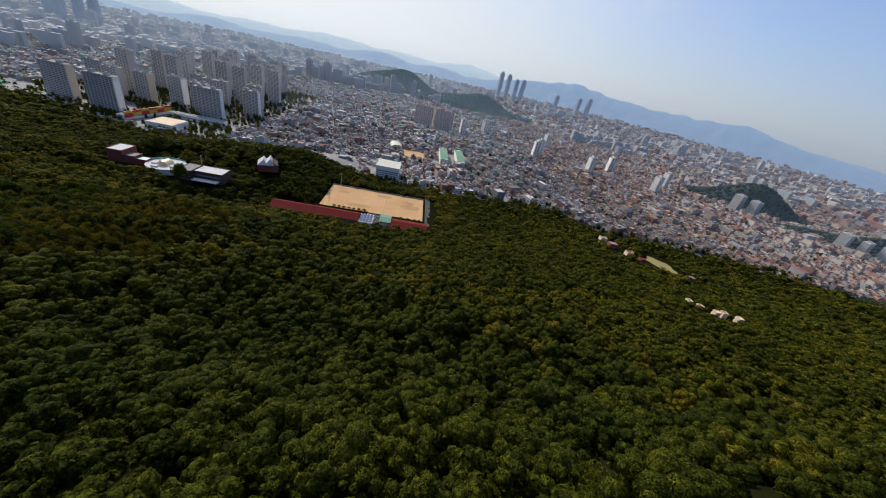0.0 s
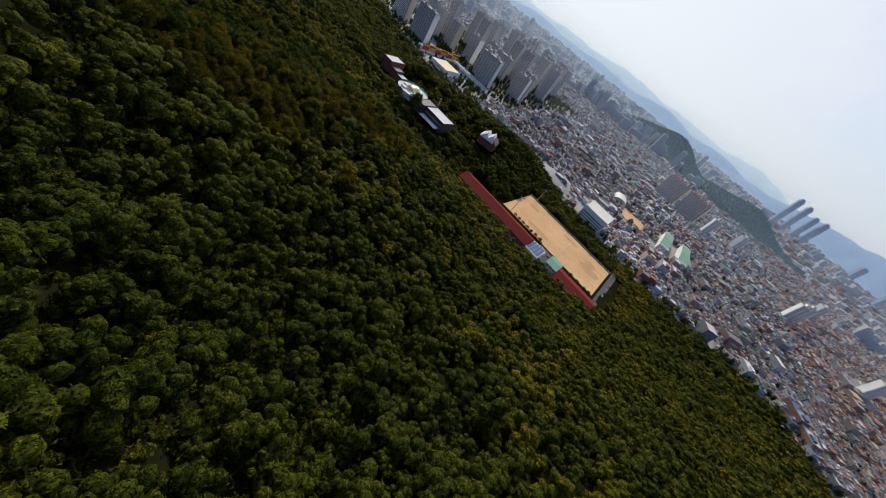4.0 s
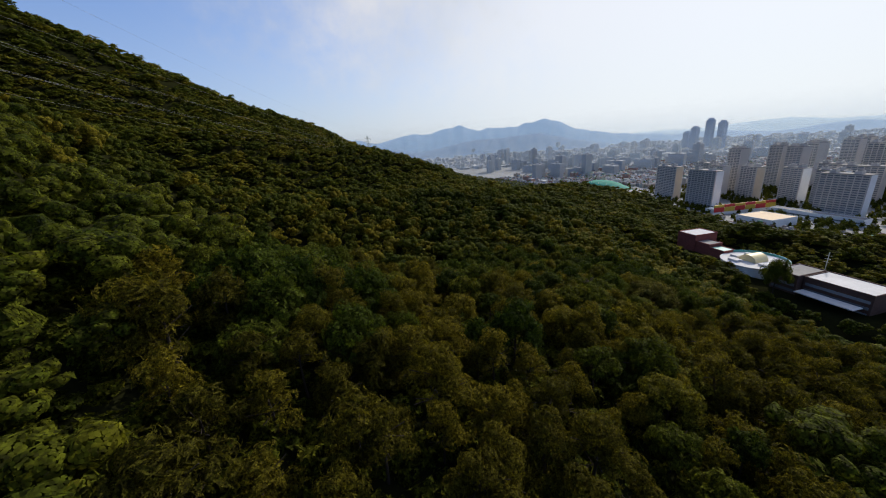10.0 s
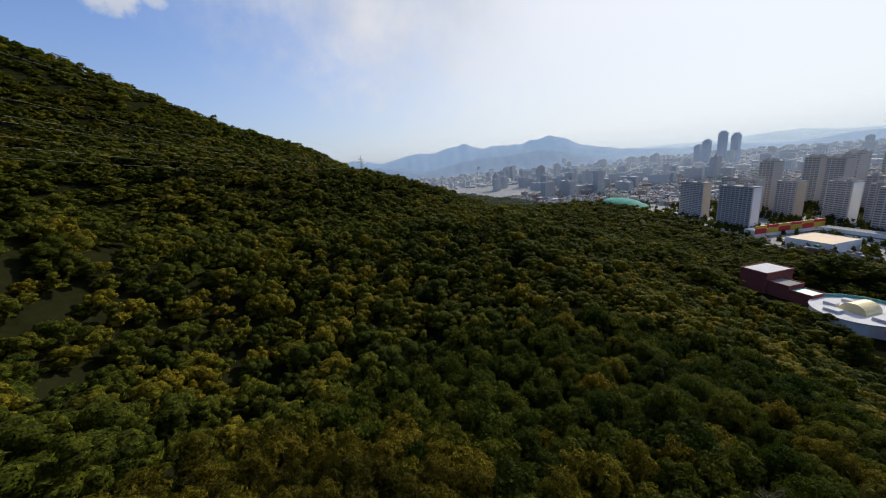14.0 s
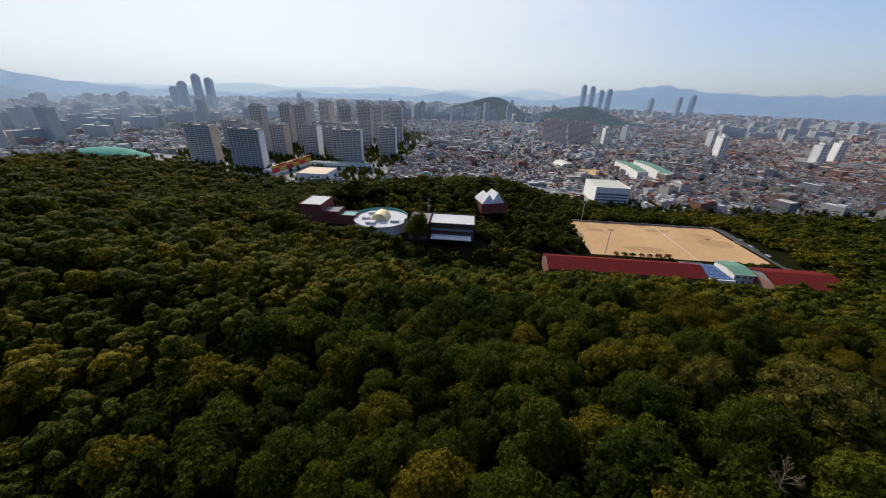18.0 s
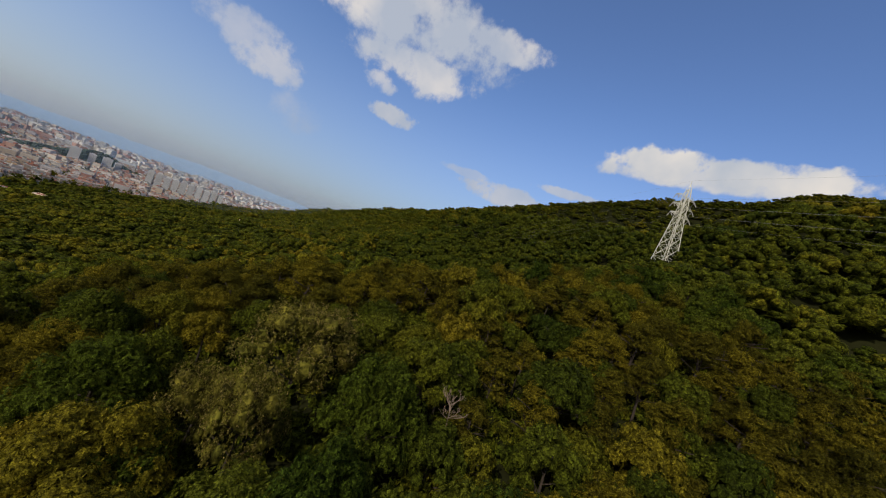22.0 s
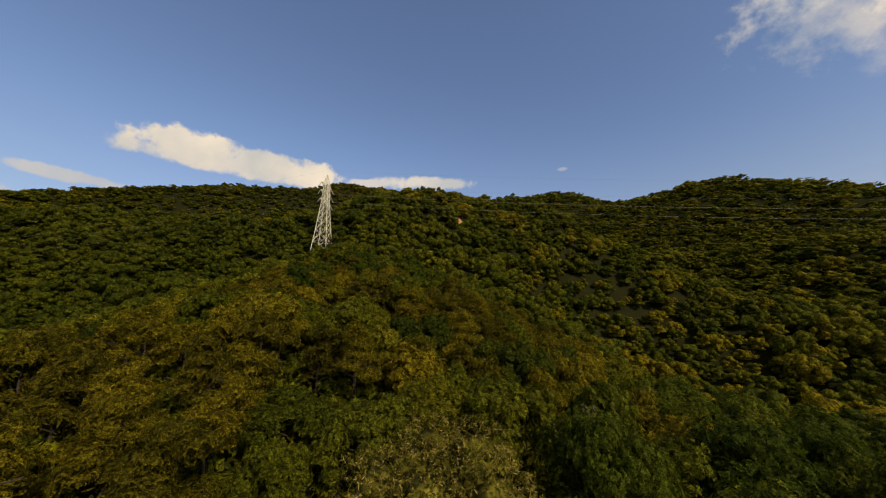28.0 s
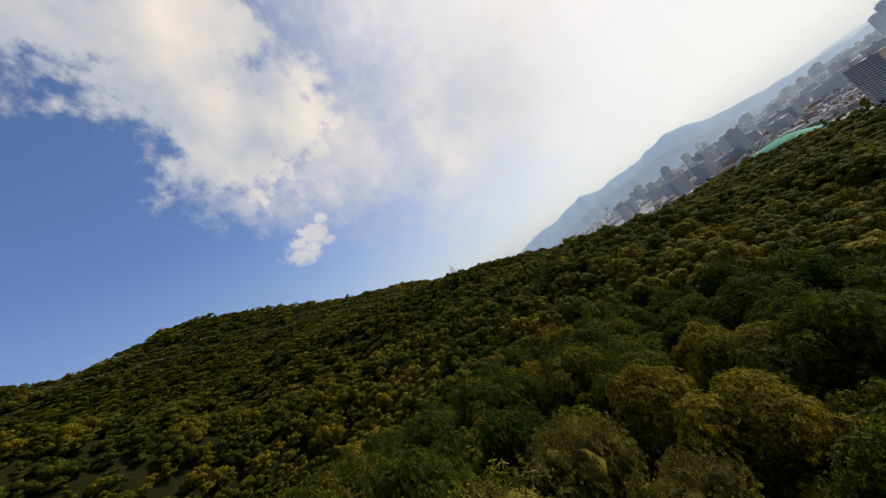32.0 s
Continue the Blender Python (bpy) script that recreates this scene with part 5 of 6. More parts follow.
def build_estate():
    label = "tall grey concrete apartment slab with rows of glazed balconies"
    kinds = [slab_block(48, 13, 18, wall=M["estate_wall"]), slab_block(50, 13, 18, wall=M["estate_wall"]), slab_block(31, 14, 18, wall=M["estate_wall"]), slab_block(27, 15, 27, wall=M["estate_wall"])]
    #       x, y, ground, turn, kind, end wall
    rows = [(-622, 662, 5, -9, 0, M["beige"]), (-536, 640, 5, -7, 1, M["endwall"]), (-418, 728, 0, 2, 0, M["endwall"]), (-640, 770, 2, -12, 0, None), (-545, 748, 1, -14, 2, M["beige"]),
            (-495, 765, 1, -14, 2, M["endwall"]), (-365, 790, 0, 2, 2, M["endwall"]), (-455, 830, 0, 4, 0, None), (-385, 855, 0, 2, 2, None), (-550, 850, 0, -12, 3, None), (-600, 885, 0, -12, 3, None),
            (-440, 905, 0, 4, 3, None), (-490, 930, 0, 2, 3, None), (-585, 945, 0, -8, 3, None), (-385, 965, 0, 3, 3, None), (-440, 1000, 0, 4, 3, None), (-530, 1030, 0, -4, 3, None), (-590, 1060, 0, -8, 3, None),
            (-430, 1065, 0, 3, 3, None), (-480, 1100, 0, 0, 3, None), (-605, 990, 0, -10, 3, None), (-570, 1130, 0, -4, 3, None), (-610, 1130, 0, -8, 3, None), (-430, 1140, 0, 80, 3, None), (-590, 735, 2, -12, 2, None), (-500, 850, 0, 2, 2, None), (-610, 800, 0, -12, 3, None), (-450, 760, 0, 0, 2, M["endwall"]), (-470, 1200, 0, 0, 3, None), (-540, 1210, 0, 0, 3, None), (-600, 1215, 0, 0, 3, None)]
    for x, y, z, turn, k, end in rows:
        place_block(kinds[k], x, y, z, turn, label, "estate of apartment slabs", end)
    pink = slab_block(58, 14, 18, wall=M["rosy"])
    for x, y, a in ((4, 1125, -12), (68, 1110, -16)):
        ob = place_block(pink, x, y, 0, a, "apartment slab with salmon pink pitched roof pieces", "pink roofed slabs", M["beige"])
        for k in range(5):
            bm = bmesh.new()
            for v in ((-25 + 11 * k, -6, 54.2), (-17 + 11 * k, -6, 54.2), (-25 + 11 * k, 6, 54.2), (-17 + 11 * k, 6, 54.2), (-21 + 11 * k, -3, 59), (-21 + 11 * k, 3, 59)):
                bm.verts.new(v)
            bmesh.ops.convex_hull(bm, input=bm.verts)
            part("roof_gable", bm, M["pinkroof"], ob)
    slim = slab_block(16, 16, 15)
    for x, y in ((127, 1090), (332, 970), (355, 1010), (470, 900), (560, 960), (210, 1180), (620, 820), (700, 900), (420, 1150)):
        place_block(slim, x, y, 0, (x * 7) % 40, "slim pale tower of flats standing among low houses", "slim towers", M["endwall"])
    # market hall, coloured shop front, long low row, arched hall, green roofed schools, second sand field
    flat_block("market_hall", -440, -400, 584, 626, 4, 12, M["endwall"], M["beige"], "wide low market hall with a pale flat roof", "market hall")
    shop = thing("shop_front", pose(-484, 650, 3, 0, 0, 84), "long shop front in bands of red and yellow", "shop")
    part("wall", boxes((-50, 50, -7, 7, -2, 7)), M["concrete"], shop)
    for k in range(6):
        part("sign_panel", boxes((-50 + 16.7 * k, -34 + 16.7 * k, -7.5, -7.05, 7 - 4.5, 13 - 4)), M["yellow"] if k % 2 else M["red"], shop)
        part("roof_sign", boxes((-50 + 16.7 * k, -34 + 16.7 * k, -7, -6, 9, 12.5)), M["red"] if k % 2 else M["yellow"], shop)
    flat_block("long_low_row", -462, -366, 674, 688, 2, 8.5, M["endwall"], M["slab"], "long low white row of shops before the flats", "shop row", 1)
    bm = boxes((-33, 14, 715, 768, 0.4, 1.2))
    tagged(part("school_yard", bm, M["sand"]), "small sandy school yard among houses", "sports field", kind="structure")
    for x0, x1, y0, y1 in ((48, 64, 705, 800), (84, 102, 705, 812)):
        gable("green_roofed_school", (x0 + x1) / 2 - 8, (x0 + x1) / 2 + 8, y0, y1, 0, 13, 15, M["concrete"], M["greenroof"], "long school block with a green sheet roof", "school", False)
    arch = thing("arched_gym", pose(-50, 765, 0, 0, 0, 10), "gymnasium under a grey barrel roof", "gymnasium")
    bm = bmesh.new()
    prof = [(13 * math.cos(k / 12 * math.pi), 6 + 7 * math.sin(k / 12 * math.pi)) for k in range(13)]
    rows2 = [[bm.verts.new((px, yy, pz)) for px, pz in prof] for yy in (-18, 18)]
    for a in range(12):
        bm.faces.new((rows2[0][a + 1], rows2[0][a], rows2[1][a], rows2[1][a + 1]))
    for r in rows2:
        bm.faces.new(r if r is rows2[0] else r[::-1])
    part("barrel_roof", bm, M["steel"], arch)
    part("wall", boxes((-12.8, 12.8, -17.8, 17.8, -1, 6)), M["concrete"], arch)
    # golf range under a green net
    net = thing("driving_range_net", pose(-785, 655, 0), "green net spread like a low tent over a driving range", "net enclosure")
    bm = bmesh.new()
    nx, ny = 19, 11
    g = []
    for j in range(ny):
        row = []
        for i in range(nx):
            u, v = 2 * i / (nx - 1) - 1, 2 * j / (ny - 1) - 1
            k = max(0.0, 1 - abs(u) ** 2.6) * max(0.0, 1 - abs(v) ** 2.6)
            row.append(bm.verts.new((76 * u * (1 - 0.12 * v * v), 34 * v * (1 - 0.25 * u * u), 3 + 15 * k + 1.6 * abs(math.sin(3.5 * math.pi * u)) * k + 0.8 * math.sin(5 * v + 2 * u) * k)))
        g.append(row)
    for j in range(ny - 1):
        for i in range(nx - 1):
            bm.faces.new((g[j][i], g[j][i + 1], g[j + 1][i + 1], g[j + 1][i]))
    rim = g[0] + [r[-1] for r in g[1:]] + g[-1][-2::-1] + [r[0] for r in g[-2:0:-1]]
    foot = [bm.verts.new((v.co.x * 1.02, v.co.y * 1.03, -2)) for v in rim]
    for k in range(len(rim)):
        n = (k + 1) % len(rim)
        bm.faces.new((rim[n], rim[k], foot[k], foot[n]))
    part("net", bm, M["netting"], net)
    for i in range(1, nx - 1, 3):
        for j in (2, 8):
            u, v = 2 * i / (nx - 1) - 1, 2 * j / (ny - 1) - 1
            h = 4 + 15 * (1 - abs(u) ** 2.6) * (1 - abs(v) ** 2.6)
            part("post", boxes((76 * u * (1 - 0.12 * v * v) - 0.3, 76 * u * (1 - 0.12 * v * v) + 0.3, 34 * v * (1 - 0.25 * u * u) - 0.3, 34 * v * (1 - 0.25 * u * u) + 0.3, -2, h + 3)), M["steel"], net)


build_estate()

# ---- the low town ----
HOUSE_CLEAR = [(-700, -330, 590, 1170), (-80, -24, 540, 595), (-38, 18, 705, 772), (40, 110, 700, 816), (-68, -32, 742, 788), (-40, 110, 1085, 1150), (-870, -690, 590, 720)]


def house_free(x, y):
    ok = y > forest_edge(x) + 9
    for x0, x1, y0, y1 in HOUSE_CLEAR:
        ok &= ~((x > x0) & (x < x1) & (y > y0) & (y < y1))
    ok &= np.hypot((x + 148) / 430, (y - 1980) / 150) > 1
    ok &= np.hypot((x - 242) / 300, (y - 1800) / 140) > 1
    ok &= np.hypot((x - 1110) / 215, (y - 670 + (x - 1110) * 0.34) / 52) > 1
    ok &= np.hypot((x - 960) / 165, (y - 890 + (x - 960) * 0.34) / 80) > 1
    ok &= np.hypot((x - 1040) / 40, (y - 420) / 105) > 1
    return ok


def town_arrays(x, y, w, d, h, turn):
    """Walls and roofs of many houses: each a box with a roof sheet and a stair head, as quads."""
    n = len(x)
    c, s = np.cos(turn), np.sin(turn)

    def cuboid(cx, cy, hw, hd, z0, z1):
        px = np.stack([cx - hw, cx + hw, cx + hw, cx - hw], 1)
        py = np.stack([cy - hd, cy - hd, cy + hd, cy + hd], 1)
        X = x[:, None] + px * c[:, None] - py * s[:, None]
        Y = y[:, None] + px * s[:, None] + py * c[:, None]
        lo = np.stack([X, Y, np.repeat(z0[:, None], 4, 1)], -1)
        hi = np.stack([X, Y, np.repeat(z1[:, None], 4, 1)], -1)
        return np.concatenate([lo, hi], 1)

    f = np.array([(4, 5, 6, 7), (0, 1, 5, 4), (1, 2, 6, 5), (2, 3, 7, 6), (3, 0, 4, 7)])

    def pack(v):
        k = len(v)
        return v.reshape(-1, 3), (np.arange(k)[:, None, None] * 8 + f[None]).reshape(-1, 4)

    z = np.zeros(n)
    body = pack(cuboid(z, z, w / 2, d / 2, z - 1, h))
    head = cuboid(w * rng.uniform(-0.25, 0.25, n), d * rng.uniform(-0.25, 0.25, n), w * 0.17, d * 0.2, h, h + 2.4)
    roofs = np.concatenate([cuboid(z, z, w / 2 - 0.35, d / 2 - 0.35, h - 0.05, h + 0.12), head[rng.random(n) < 0.75]])
    rim = np.concatenate([cuboid(z, (d / 2 - 0.15) * q, w / 2 + 0.1, z + 0.15, h - 0.3, h + 0.9) for q in (-1, 1)] + [cuboid((w / 2 - 0.15) * q, z, z + 0.15, d / 2 + 0.1, h - 0.3, h + 0.9) for q in (-1, 1)])
    return body, pack(roofs), pack(rim), h


def build_town():
    xs, ys = scatter(-1150, 2300, -120, 1700, 10.8)
    keep = house_free(xs, ys) & (np.hypot(xs + 60, ys - 150) < 1750) & (rng.random(len(xs)) < 0.93)
    # narrow lanes
    lane = (np.mod(xs * 0.97 + ys * 0.24, 74) < 7) | (np.mod(ys * 0.97 - xs * 0.24, 58) < 6)
    keep &= ~lane
    x, y = xs[keep], ys[keep]
    far = np.hypot(x + 60, y - 150)
    big = rng.random(len(x)) < 0.04
    w = np.where(big, rng.uniform(14, 24, len(x)), rng.uniform(7.0, 10.8, len(x)))
    d = np.where(big, rng.uniform(11, 16, len(x)), rng.uniform(7.0, 10.5, len(x)))
    h = np.where(big, rng.uniform(9, 17, len(x)), rng.choice([3.2, 3.6, 5.8, 6.2, 6.6, 9.2], len(x)))
    turn = 0.24 + 0.25 * np.sin(x / 210) + rng.normal(0, 0.05, len(x)) + rng.choice([0, math.pi / 2], len(x))
    near = np.argsort(np.hypot(x + 20, (y - 560)))[:130]
    rest = np.ones(len(x), bool)
    rest[near] = False
    body, roofs, _, _ = town_arrays(x[rest], y[rest], w[rest], d[rest], h[rest], turn[rest])
    edge = rest & (far < 720)
    _, _, rim, _ = town_arrays(x[edge], y[edge], w[edge], d[edge], h[edge], turn[edge])
    warm = np.add.reduceat(roofs[0][:, 0], np.arange(0, len(roofs[0]), 8)) / 8 > 330
    rv = roofs[0].reshape(-1, 8, 3)
    quads = roofs[1][:5]
    for name, (v, f), mat, label in (("town_houses", body, M["house"], "dense low brick and concrete houses"), ("town_parapets", rim, M["house"], "roof parapets of the low houses")):
        tagged(new(name, mesh_from(name, v, f, mat)), label, "houses", kind="stuff")
    for sel, mat, label in ((~warm, M["roof"], "flat grey, green and red roofs with stair heads"), (warm, M["warmroof"], "red, brown and pale roofs of the eastern houses")):
        k = int(sel.sum())
        tagged(new("town_roofs", mesh_from("town_roofs", rv[sel].reshape(-1, 3), (np.arange(k)[:, None, None] * 8 + quads[None]).reshape(-1, 4), mat)), label, "houses", kind="stuff")
    # windows of the joined houses as dark recessed bands
    win = rest & (far < 850)
    vv = []
    for side in (-1, 1):
        for f in range(3):
            ok = win & (h > 3 * f + 3.4)
            X, Y, W, D, T = x[ok], y[ok], w[ok], d[ok], turn[ok]
            for a0, a1 in ((-0.40, -0.14), (0.10, 0.38)):
                for axis in (0, 1):
                    L, O = (W, D) if axis == 0 else (D, W)
                    q = []
                    for a, z in ((a0, 1.0), (a1, 1.0), (a1, 2.3), (a0, 2.3)):
                        px, py = (a * L, side * (O / 2 + 0.03)) if axis == 0 else (side * (O / 2 + 0.03), a * L)
                        q.append(np.stack([X + px * np.cos(T) - py * np.sin(T), Y + px * np.sin(T) + py * np.cos(T), np.full(len(X), z + 3 * f)], 1))
                    vv.append(np.stack(q, 1).reshape(-1, 3))
    v = np.concatenate(vv)
    tagged(new("town_windows", mesh_from("town_windows", v, np.arange(len(v)).reshape(-1, 4), M["glass"])), "dark windows of the low houses", "windows", kind="stuff")
    for i in near:
        build_house(x[i], y[i], w[i], d[i], h[i], math.degrees(turn[i]), int(i))


WALLS = [surface("plaster_%s" % n, c, 0.85, 0.15, 0.2, random_by="object", gloss=0.08) for n, c in (("cream", (0.45, 0.42, 0.37)), ("brick", (0.26, 0.12, 0.09)), ("grey", (0.31, 0.31, 0.31)), ("white", (0.53, 0.52, 0.51)), ("brown", (0.33, 0.24, 0.19)))]
ROOFS = [surface("deck_%s" % n, c, 0.8, 0.15, 0.2, random_by="object", gloss=0.08) for n, c in (("grey", (0.30, 0.30, 0.30)), ("green", (0.09, 0.21, 0.14)), ("pale", (0.45, 0.44, 0.43)), ("red", (0.28, 0.11, 0.08)), ("dark", (0.17, 0.17, 0.18)), ("white", (0.56, 0.56, 0.56)))]
UNIT = {}


def unit(key, rows, mat):
    if key not in UNIT:
        bm = boxes(*rows)
        me = bpy.data.meshes.new(key.split("|")[0])
        bm.to_mesh(me)
        bm.free()
        me.materials.append(mat)
        UNIT[key] = me
    return UNIT[key]


def build_house(x, y, w, d, h, turn, i):
    wall, roof = i % len(WALLS), (i * 7 // 3) % len(ROOFS)
    word = ("cream", "red brick", "grey", "white", "brown")[wall]
    deck = ("grey", "green painted", "pale", "red", "dark", "white")[roof]
    top = thing("town_house", pose(x, y, 0, 0, 0, turn), "%s town house with a %s flat roof" % (word, deck), "house", "houses at the foot of the hill")
    S = Matrix.Diagonal
    shared("wall", unit("wall|%d" % wall, [(-0.5, 0.5, -0.5, 0.5, -0.1, 1)], WALLS[wall]), top, S((w, d, h, 1)))
    shared("roof", unit("roof|%d" % roof, [(-0.48, 0.48, -0.48, 0.48, 0, 0.14)], ROOFS[roof]), top, Matrix.Translation((0, 0, h)) @ S((w, d, 1, 1)))
    shared("parapet", unit("parapet|%d" % wall, [(-0.51, 0.51, -0.51, -0.48, -0.2, 0.9), (-0.51, 0.51, 0.48, 0.51, -0.2, 0.9), (-0.51, -0.48, -0.48, 0.48, -0.2, 0.9), (0.48, 0.51, -0.48, 0.48, -0.2, 0.9)], WALLS[wall]), top, Matrix.Translation((0, 0, h)) @ S((w, d, 1, 1)))
    if i % 4:
        shared("stair_head", unit("stair|%d" % wall, [(-0.2, 0.2, -0.22, 0.22, 0, 2.4)], WALLS[wall]), top, Matrix.Translation((w * 0.2, d * (0.2 if i % 2 else -0.2), h)) @ S((w, d, 1, 1)))
    if i % 3 == 0:
        shared("water_tank", unit("tank|", [(-0.9, 0.9, -0.7, 0.7, 0.2, 1.6)], M["panel"] if i % 2 else M["vault"]), top, Matrix.Translation((-w * 0.25, d * 0.2, h)))
    for f in range(int(h / 3.2)):
        for s in (-1, 1):
            shared("window", unit("window|", [(-1.1, 1.1, -0.04, 0.04, 1.0, 2.4)], M["glass"]), top, Matrix.Translation((s * w * 0.24, -d / 2 - 0.03, 3.1 * f)))


build_town()

# ---- far quarters ----


def build_far_city():
    joined = []
    for length, depth, floors in ((50, 13, 15), (34, 14, 20), (60, 14, 12), (22, 20, 25)):
        h = floors * 2.9
        rows = [(-length / 2 + 0.6, length / 2 - 0.6, s * (depth / 2 + 0.05) - 0.05, s * (depth / 2 + 0.05) + 0.05, f * 2.9 + 1.1, f * 2.9 + 2.5) for f in range(floors) for s in (-1, 1)]
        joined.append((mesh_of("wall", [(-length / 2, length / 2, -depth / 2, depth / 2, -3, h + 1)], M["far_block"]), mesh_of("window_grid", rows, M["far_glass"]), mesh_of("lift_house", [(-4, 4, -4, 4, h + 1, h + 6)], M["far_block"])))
    r = random.Random(21)

    def put(x, y, k, turn, scale=1.0):
        ob = thing("distant_flats", pose(x, y, 0, 0, 0, turn), "pale apartment block far off in the haze", "apartment block", "distant flats")
        for name, me in zip(("wall", "window_grid", "lift_house"), joined[k]):
            o = shared(name, me, ob, Matrix.Diagonal((1, 1, scale, 1)))
            if name == "window_grid":
                tagged(o, kind="stuff")

    # quarters: centre x, y, half width, half depth, blocks
    for cx, cy, hx, hy, n in ((-1250, 760, 260, 150, 26), (-1700, 1000, 420, 220, 38), (-1050, 1250, 200, 260, 18), (-560, 1720, 330, 160, 34), (-100, 1790, 260, 60, 16), (-1500, 1900, 500, 300, 26),
                              (760, 1450, 200, 60, 20), (1250, 1120, 180, 50, 14), (1580, 760, 160, 60, 8), (1950, 1250, 420, 300, 8), (500, 2500, 700, 300, 30), (1600, 2000, 500, 300, 10), (-900, 2500, 700, 400, 30), (-2300, 1500, 500, 500, 22)):
        for i in range(n):
            x, y = cx + r.uniform(-hx, hx), cy + r.uniform(-hy, hy)
            if y < forest_edge(x) + 40:
                continue
            put(x, y, r.choice((0, 0, 1, 2, 2, 3)), r.choice((0, 8, 90, 15, -10)), r.uniform(0.4, 0.72) if cx > 500 and cy < 1500 else r.uniform(0.6, 1.05))
    # a row of slabs at the edge of the eastern houses, and blocks before the dark hill
    for i in range(10):
        put(1022 + 4.5 * i, 505 - 18.5 * i, 1, 12, r.uniform(0.62, 0.72))
    for x, y, k, z in ((842, 800, 3, 0.62), (868, 775, 3, 0.58), (1000, 655, 3, 0.5), (1030, 632, 1, 0.55), (1062, 612, 3, 0.45), (1100, 600, 1, 0.45)):
        put(x, y, k, 20, z)
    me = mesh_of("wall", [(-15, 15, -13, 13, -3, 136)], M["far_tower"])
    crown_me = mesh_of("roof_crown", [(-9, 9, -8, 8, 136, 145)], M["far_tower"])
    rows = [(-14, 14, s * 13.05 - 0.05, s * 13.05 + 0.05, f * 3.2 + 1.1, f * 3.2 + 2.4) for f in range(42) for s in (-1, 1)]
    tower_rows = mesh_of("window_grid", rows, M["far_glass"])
    for x, y, s in ((-1610, 1840, 0.82), (-1540, 1850, 1.05), (-1500, 1880, 0.95), (-1660, 1900, 0.75), (-1760, 1960, 0.65), (560, 2900, 1.3), (620, 2900, 1.25), (690, 2920, 1.1), (740, 2900, 1.15), (1200, 2850, 0.9), (1260, 2800, 1.0), (1020, 2860, 0.8)):
        ob = thing("distant_tower", pose(x, y, 0, 0, 0, 10), "dark blue glass residential tower far off in the haze", "tower block", "distant towers")
        shared("wall", me, ob, Matrix.Diagonal((1, 1, s, 1)))
        shared("roof_crown", crown_me, ob, Matrix.Diagonal((1, 1, s, 1)))
        tagged(shared("window_grid", tower_rows, ob, Matrix.Diagonal((1, 1, s, 1))), kind="stuff")
    # far roofs, too small to tell apart
    x, y = scatter(-3200, 4200, -300, 3600, 42.0)
    d = np.hypot(x + 60, y - 150)
    keep = (d > 1650) & (d < 3900) & (y > forest_edge(x) + 60) & house_free(x, y)
    x, y = x[keep], y[keep]
    n = len(x)
    body, roofs, rim, _ = town_arrays(x, y, rng.uniform(14, 30, n), rng.uniform(12, 26, n), rng.choice([5, 7, 9, 12, 22], n), rng.uniform(0, 3, n))
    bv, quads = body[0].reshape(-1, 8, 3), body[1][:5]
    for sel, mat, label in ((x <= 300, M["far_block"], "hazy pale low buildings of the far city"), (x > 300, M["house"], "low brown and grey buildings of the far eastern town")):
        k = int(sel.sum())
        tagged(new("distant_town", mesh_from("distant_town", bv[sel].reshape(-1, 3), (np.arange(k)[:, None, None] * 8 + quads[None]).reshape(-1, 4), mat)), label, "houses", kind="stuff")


build_far_city()

# ---- hills and mountains of the distance ----


def ridge(name, az0, az1, dist, peaks, base, mat, label, seed=0):
    """A long far ridge on a ring round the place: peaks are (azimuth, height, half width in degrees)."""
    n, rows = 160, 6
    v, f = [], []
    for i in range(n + 1):
        az = az0 + (az1 - az0) * i / n
        h = base
        h = sum((hh * math.exp(-((az - a) / (1.25 * w)) ** 2 / 2)) ** 3 for a, hh, w in peaks)
        h = (h + base ** 3) ** (1 / 3)
        h += (noise.noise((az * 0.4, seed, 0)) * 0.10 + noise.noise((az * 1.1, seed, 3)) * 0.03) * h
        edge = min(1, (i / n) * 12, (1 - i / n) * 12)
        for j in range(rows):
            q = j / (rows - 1)
            r = dist - 380 * (1 - q) + 60 * noise.noise((az * 0.8, q * 3, seed))
            z = h * edge * (1 - math.cos(q * math.pi)) / 2 * (1 + 0.08 * noise.noise((az * 0.7, q * 3, seed + 5)))
            v.append((math.sin(radians(az)) * r - 150, math.cos(radians(az)) * r + 150, z - 4))
    for i in range(n):
        for j in range(rows - 1):
            a = i * rows + j
            f.append((a, a + rows, a + rows + 1, a + 1))
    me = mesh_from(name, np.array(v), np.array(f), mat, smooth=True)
    tagged(new(name, me), label, "mountain", kind="structure")


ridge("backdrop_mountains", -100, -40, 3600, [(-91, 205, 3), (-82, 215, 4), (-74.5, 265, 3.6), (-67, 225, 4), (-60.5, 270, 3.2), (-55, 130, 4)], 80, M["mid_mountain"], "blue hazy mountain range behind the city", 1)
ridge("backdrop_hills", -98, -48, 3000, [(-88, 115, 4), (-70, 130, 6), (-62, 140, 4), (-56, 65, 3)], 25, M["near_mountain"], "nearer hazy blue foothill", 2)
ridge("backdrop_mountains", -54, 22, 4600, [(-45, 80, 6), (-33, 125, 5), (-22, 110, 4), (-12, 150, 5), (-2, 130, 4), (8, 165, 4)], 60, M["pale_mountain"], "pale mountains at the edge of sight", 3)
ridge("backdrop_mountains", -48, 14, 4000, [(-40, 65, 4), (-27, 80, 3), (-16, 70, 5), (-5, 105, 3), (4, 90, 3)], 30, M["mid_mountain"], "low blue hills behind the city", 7)
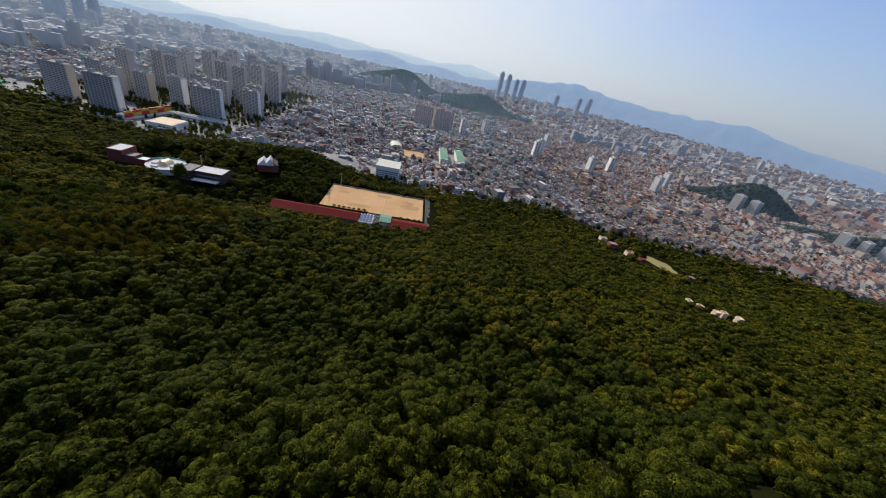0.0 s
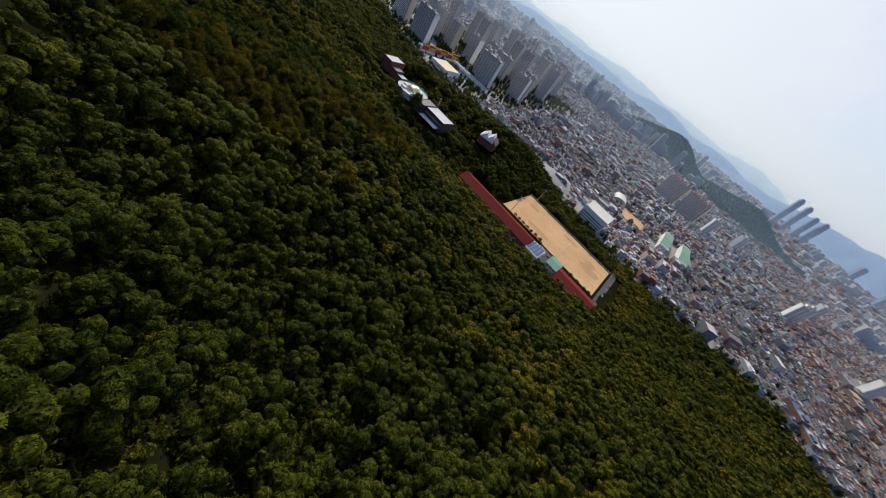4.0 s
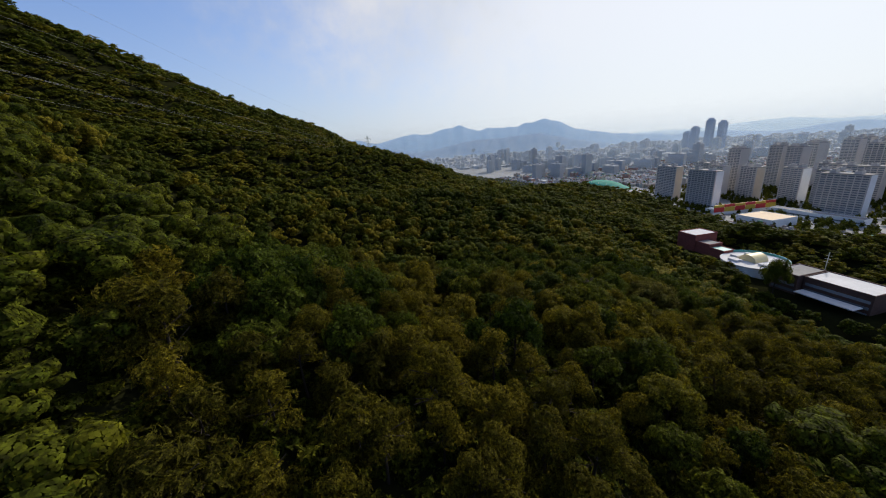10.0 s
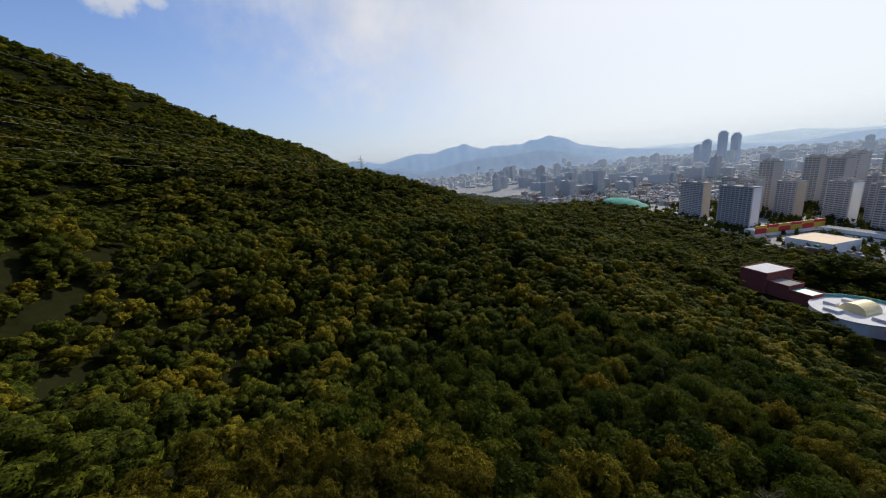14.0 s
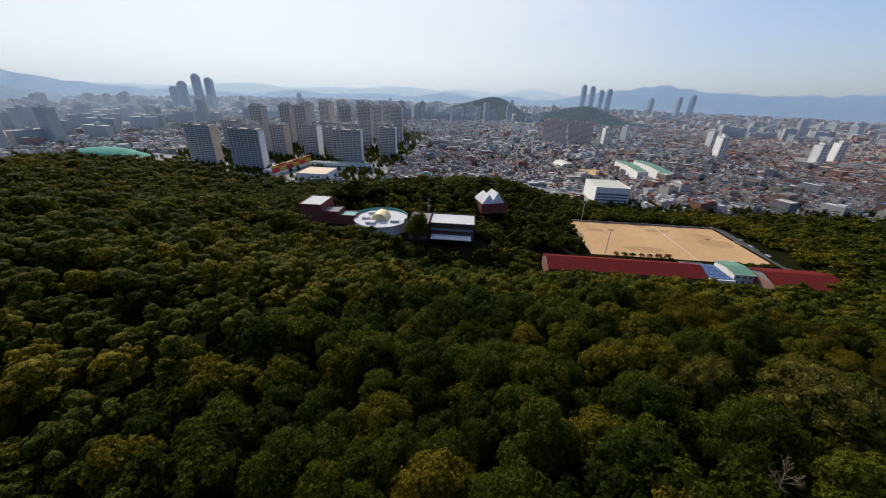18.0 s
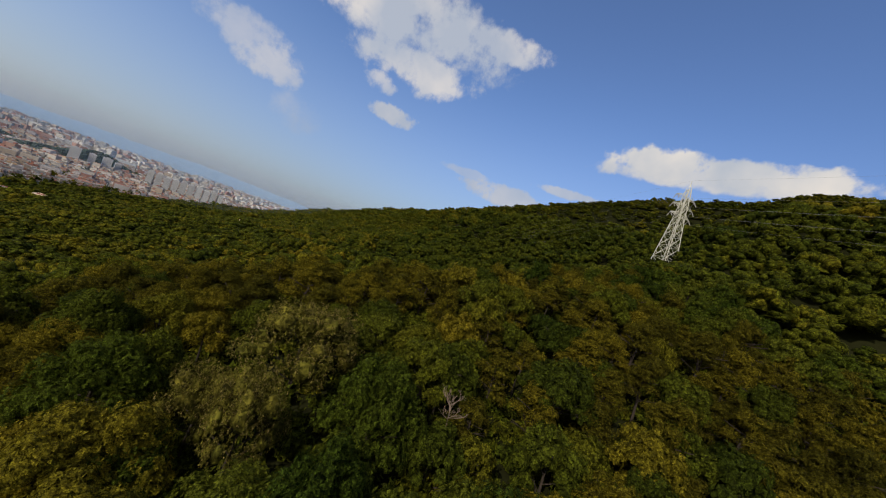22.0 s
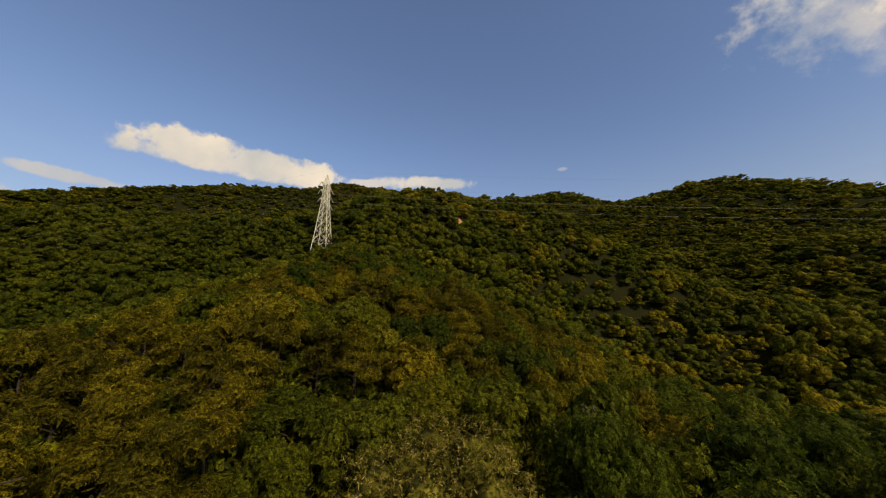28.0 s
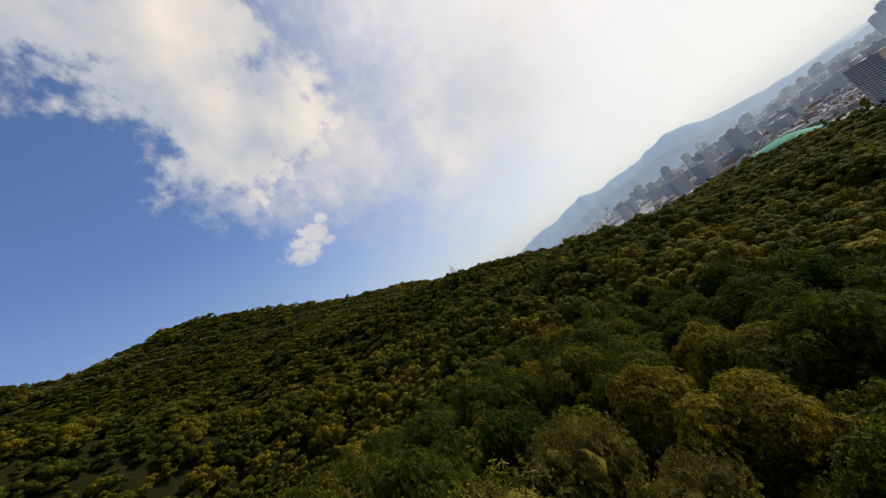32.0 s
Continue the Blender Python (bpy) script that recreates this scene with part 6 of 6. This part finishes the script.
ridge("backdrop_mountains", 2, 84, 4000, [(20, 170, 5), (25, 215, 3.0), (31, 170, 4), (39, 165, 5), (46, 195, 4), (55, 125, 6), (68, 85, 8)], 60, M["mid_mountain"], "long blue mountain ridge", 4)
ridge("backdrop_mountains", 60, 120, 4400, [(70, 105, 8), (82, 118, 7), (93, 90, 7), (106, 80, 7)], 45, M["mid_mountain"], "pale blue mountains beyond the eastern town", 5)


def wooded_hill(x, y, a, b, h, turn, label, mat):
    """A wooded hill out in the city, a dome with crowns."""
    u, v = scatter(-a * 1.9, a * 1.9, -b * 1.9, b * 1.9, 13.0)
    q = (u / a) ** 2 + (v / b) ** 2
    ok = q < 3.2
    u, v, q = u[ok], v[ok], q[ok]
    z = h * np.exp(-q * 0.8) - 3 + 8 * np.sin(u / 40) * np.exp(-q * 0.5)
    c, s = math.cos(turn), math.sin(turn)
    X, Y = x + u * c - v * s, y + u * s + v * c
    gx, gy = np.meshgrid(np.linspace(-1.85, 1.85, 31), np.linspace(-1.85, 1.85, 25))
    gq = gx ** 2 + gy ** 2
    gz = h * np.exp(-gq * 0.8) - 5 + 8 * np.sin(gx * a / 40) * np.exp(-gq * 0.5) - np.maximum(gq - 2.8, 0) * 20
    i, j = np.meshgrid(np.arange(30), np.arange(24))
    k = (j * 31 + i).ravel()
    gv = np.stack([(x + gx * a * c - gy * b * s).ravel(), (y + gx * a * s + gy * b * c).ravel(), gz.ravel()], 1)
    tagged(new("hill_ground", mesh_from("hill_ground", gv, np.stack([k, k + 1, k + 32, k + 31], 1), mat, smooth=True)), label, "hill", kind="structure")
    base = np.concatenate([crown("oak", 16, 0.6, 5, 5, 0.34, True), core()])
    vv = np.stack([X[:, None, None] + base[None, :, :, 0] * 7, Y[:, None, None] + base[None, :, :, 1] * 7, z[:, None, None] + base[None, :, :, 2] * 5], -1).reshape(-1, 3)
    me = mesh_from("wooded_hill", vv, np.arange(len(vv)).reshape(-1, 3), mat)
    tagged(new("wooded_hill", me), label, "hill", kind="stuff")


# greens of the hills lifted and made bluer: haze painted into the base colour
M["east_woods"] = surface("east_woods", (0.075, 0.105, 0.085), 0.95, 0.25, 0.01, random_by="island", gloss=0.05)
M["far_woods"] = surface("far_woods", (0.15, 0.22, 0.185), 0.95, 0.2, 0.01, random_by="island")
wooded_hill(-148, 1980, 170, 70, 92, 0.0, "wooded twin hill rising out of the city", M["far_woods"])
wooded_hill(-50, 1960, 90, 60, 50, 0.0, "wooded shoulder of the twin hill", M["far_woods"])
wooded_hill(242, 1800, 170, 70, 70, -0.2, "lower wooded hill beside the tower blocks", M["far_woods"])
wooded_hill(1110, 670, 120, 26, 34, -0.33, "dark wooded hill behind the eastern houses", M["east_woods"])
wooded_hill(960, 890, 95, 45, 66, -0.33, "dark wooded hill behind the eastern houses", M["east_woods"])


def build_haze():
    """Summer haze that hangs over the city, in a few thin layers one behind the other."""
    for r, thick, top in ((860, 0.07, 190), (1180, 0.09, 210), (1560, 0.11, 230), (2100, 0.14, 250), (2750, 0.16, 280)):
        n = 96
        a = np.radians(np.linspace(-100, 104, n + 1))
        rr = r * (1 + 0.05 * np.sin(a * 5 + r))
        lo = np.stack([-100 + np.sin(a) * rr, 150 + np.cos(a) * rr, np.full(n + 1, -1.0)], 1)
        hi = lo + np.array([0, 0, top + 1.0])
        k = np.arange(n)
        me = mesh_from("haze", np.concatenate([lo, hi]), np.stack([k, k + 1, n + 2 + k, n + 1 + k], 1), haze_mat("haze_%d" % r, (0.42, 0.52, 0.62), thick, 20, top), smooth=True)
        tagged(new("haze", me), "thin pale blue summer haze hanging over the far city", "haze", kind="stuff")


build_haze()
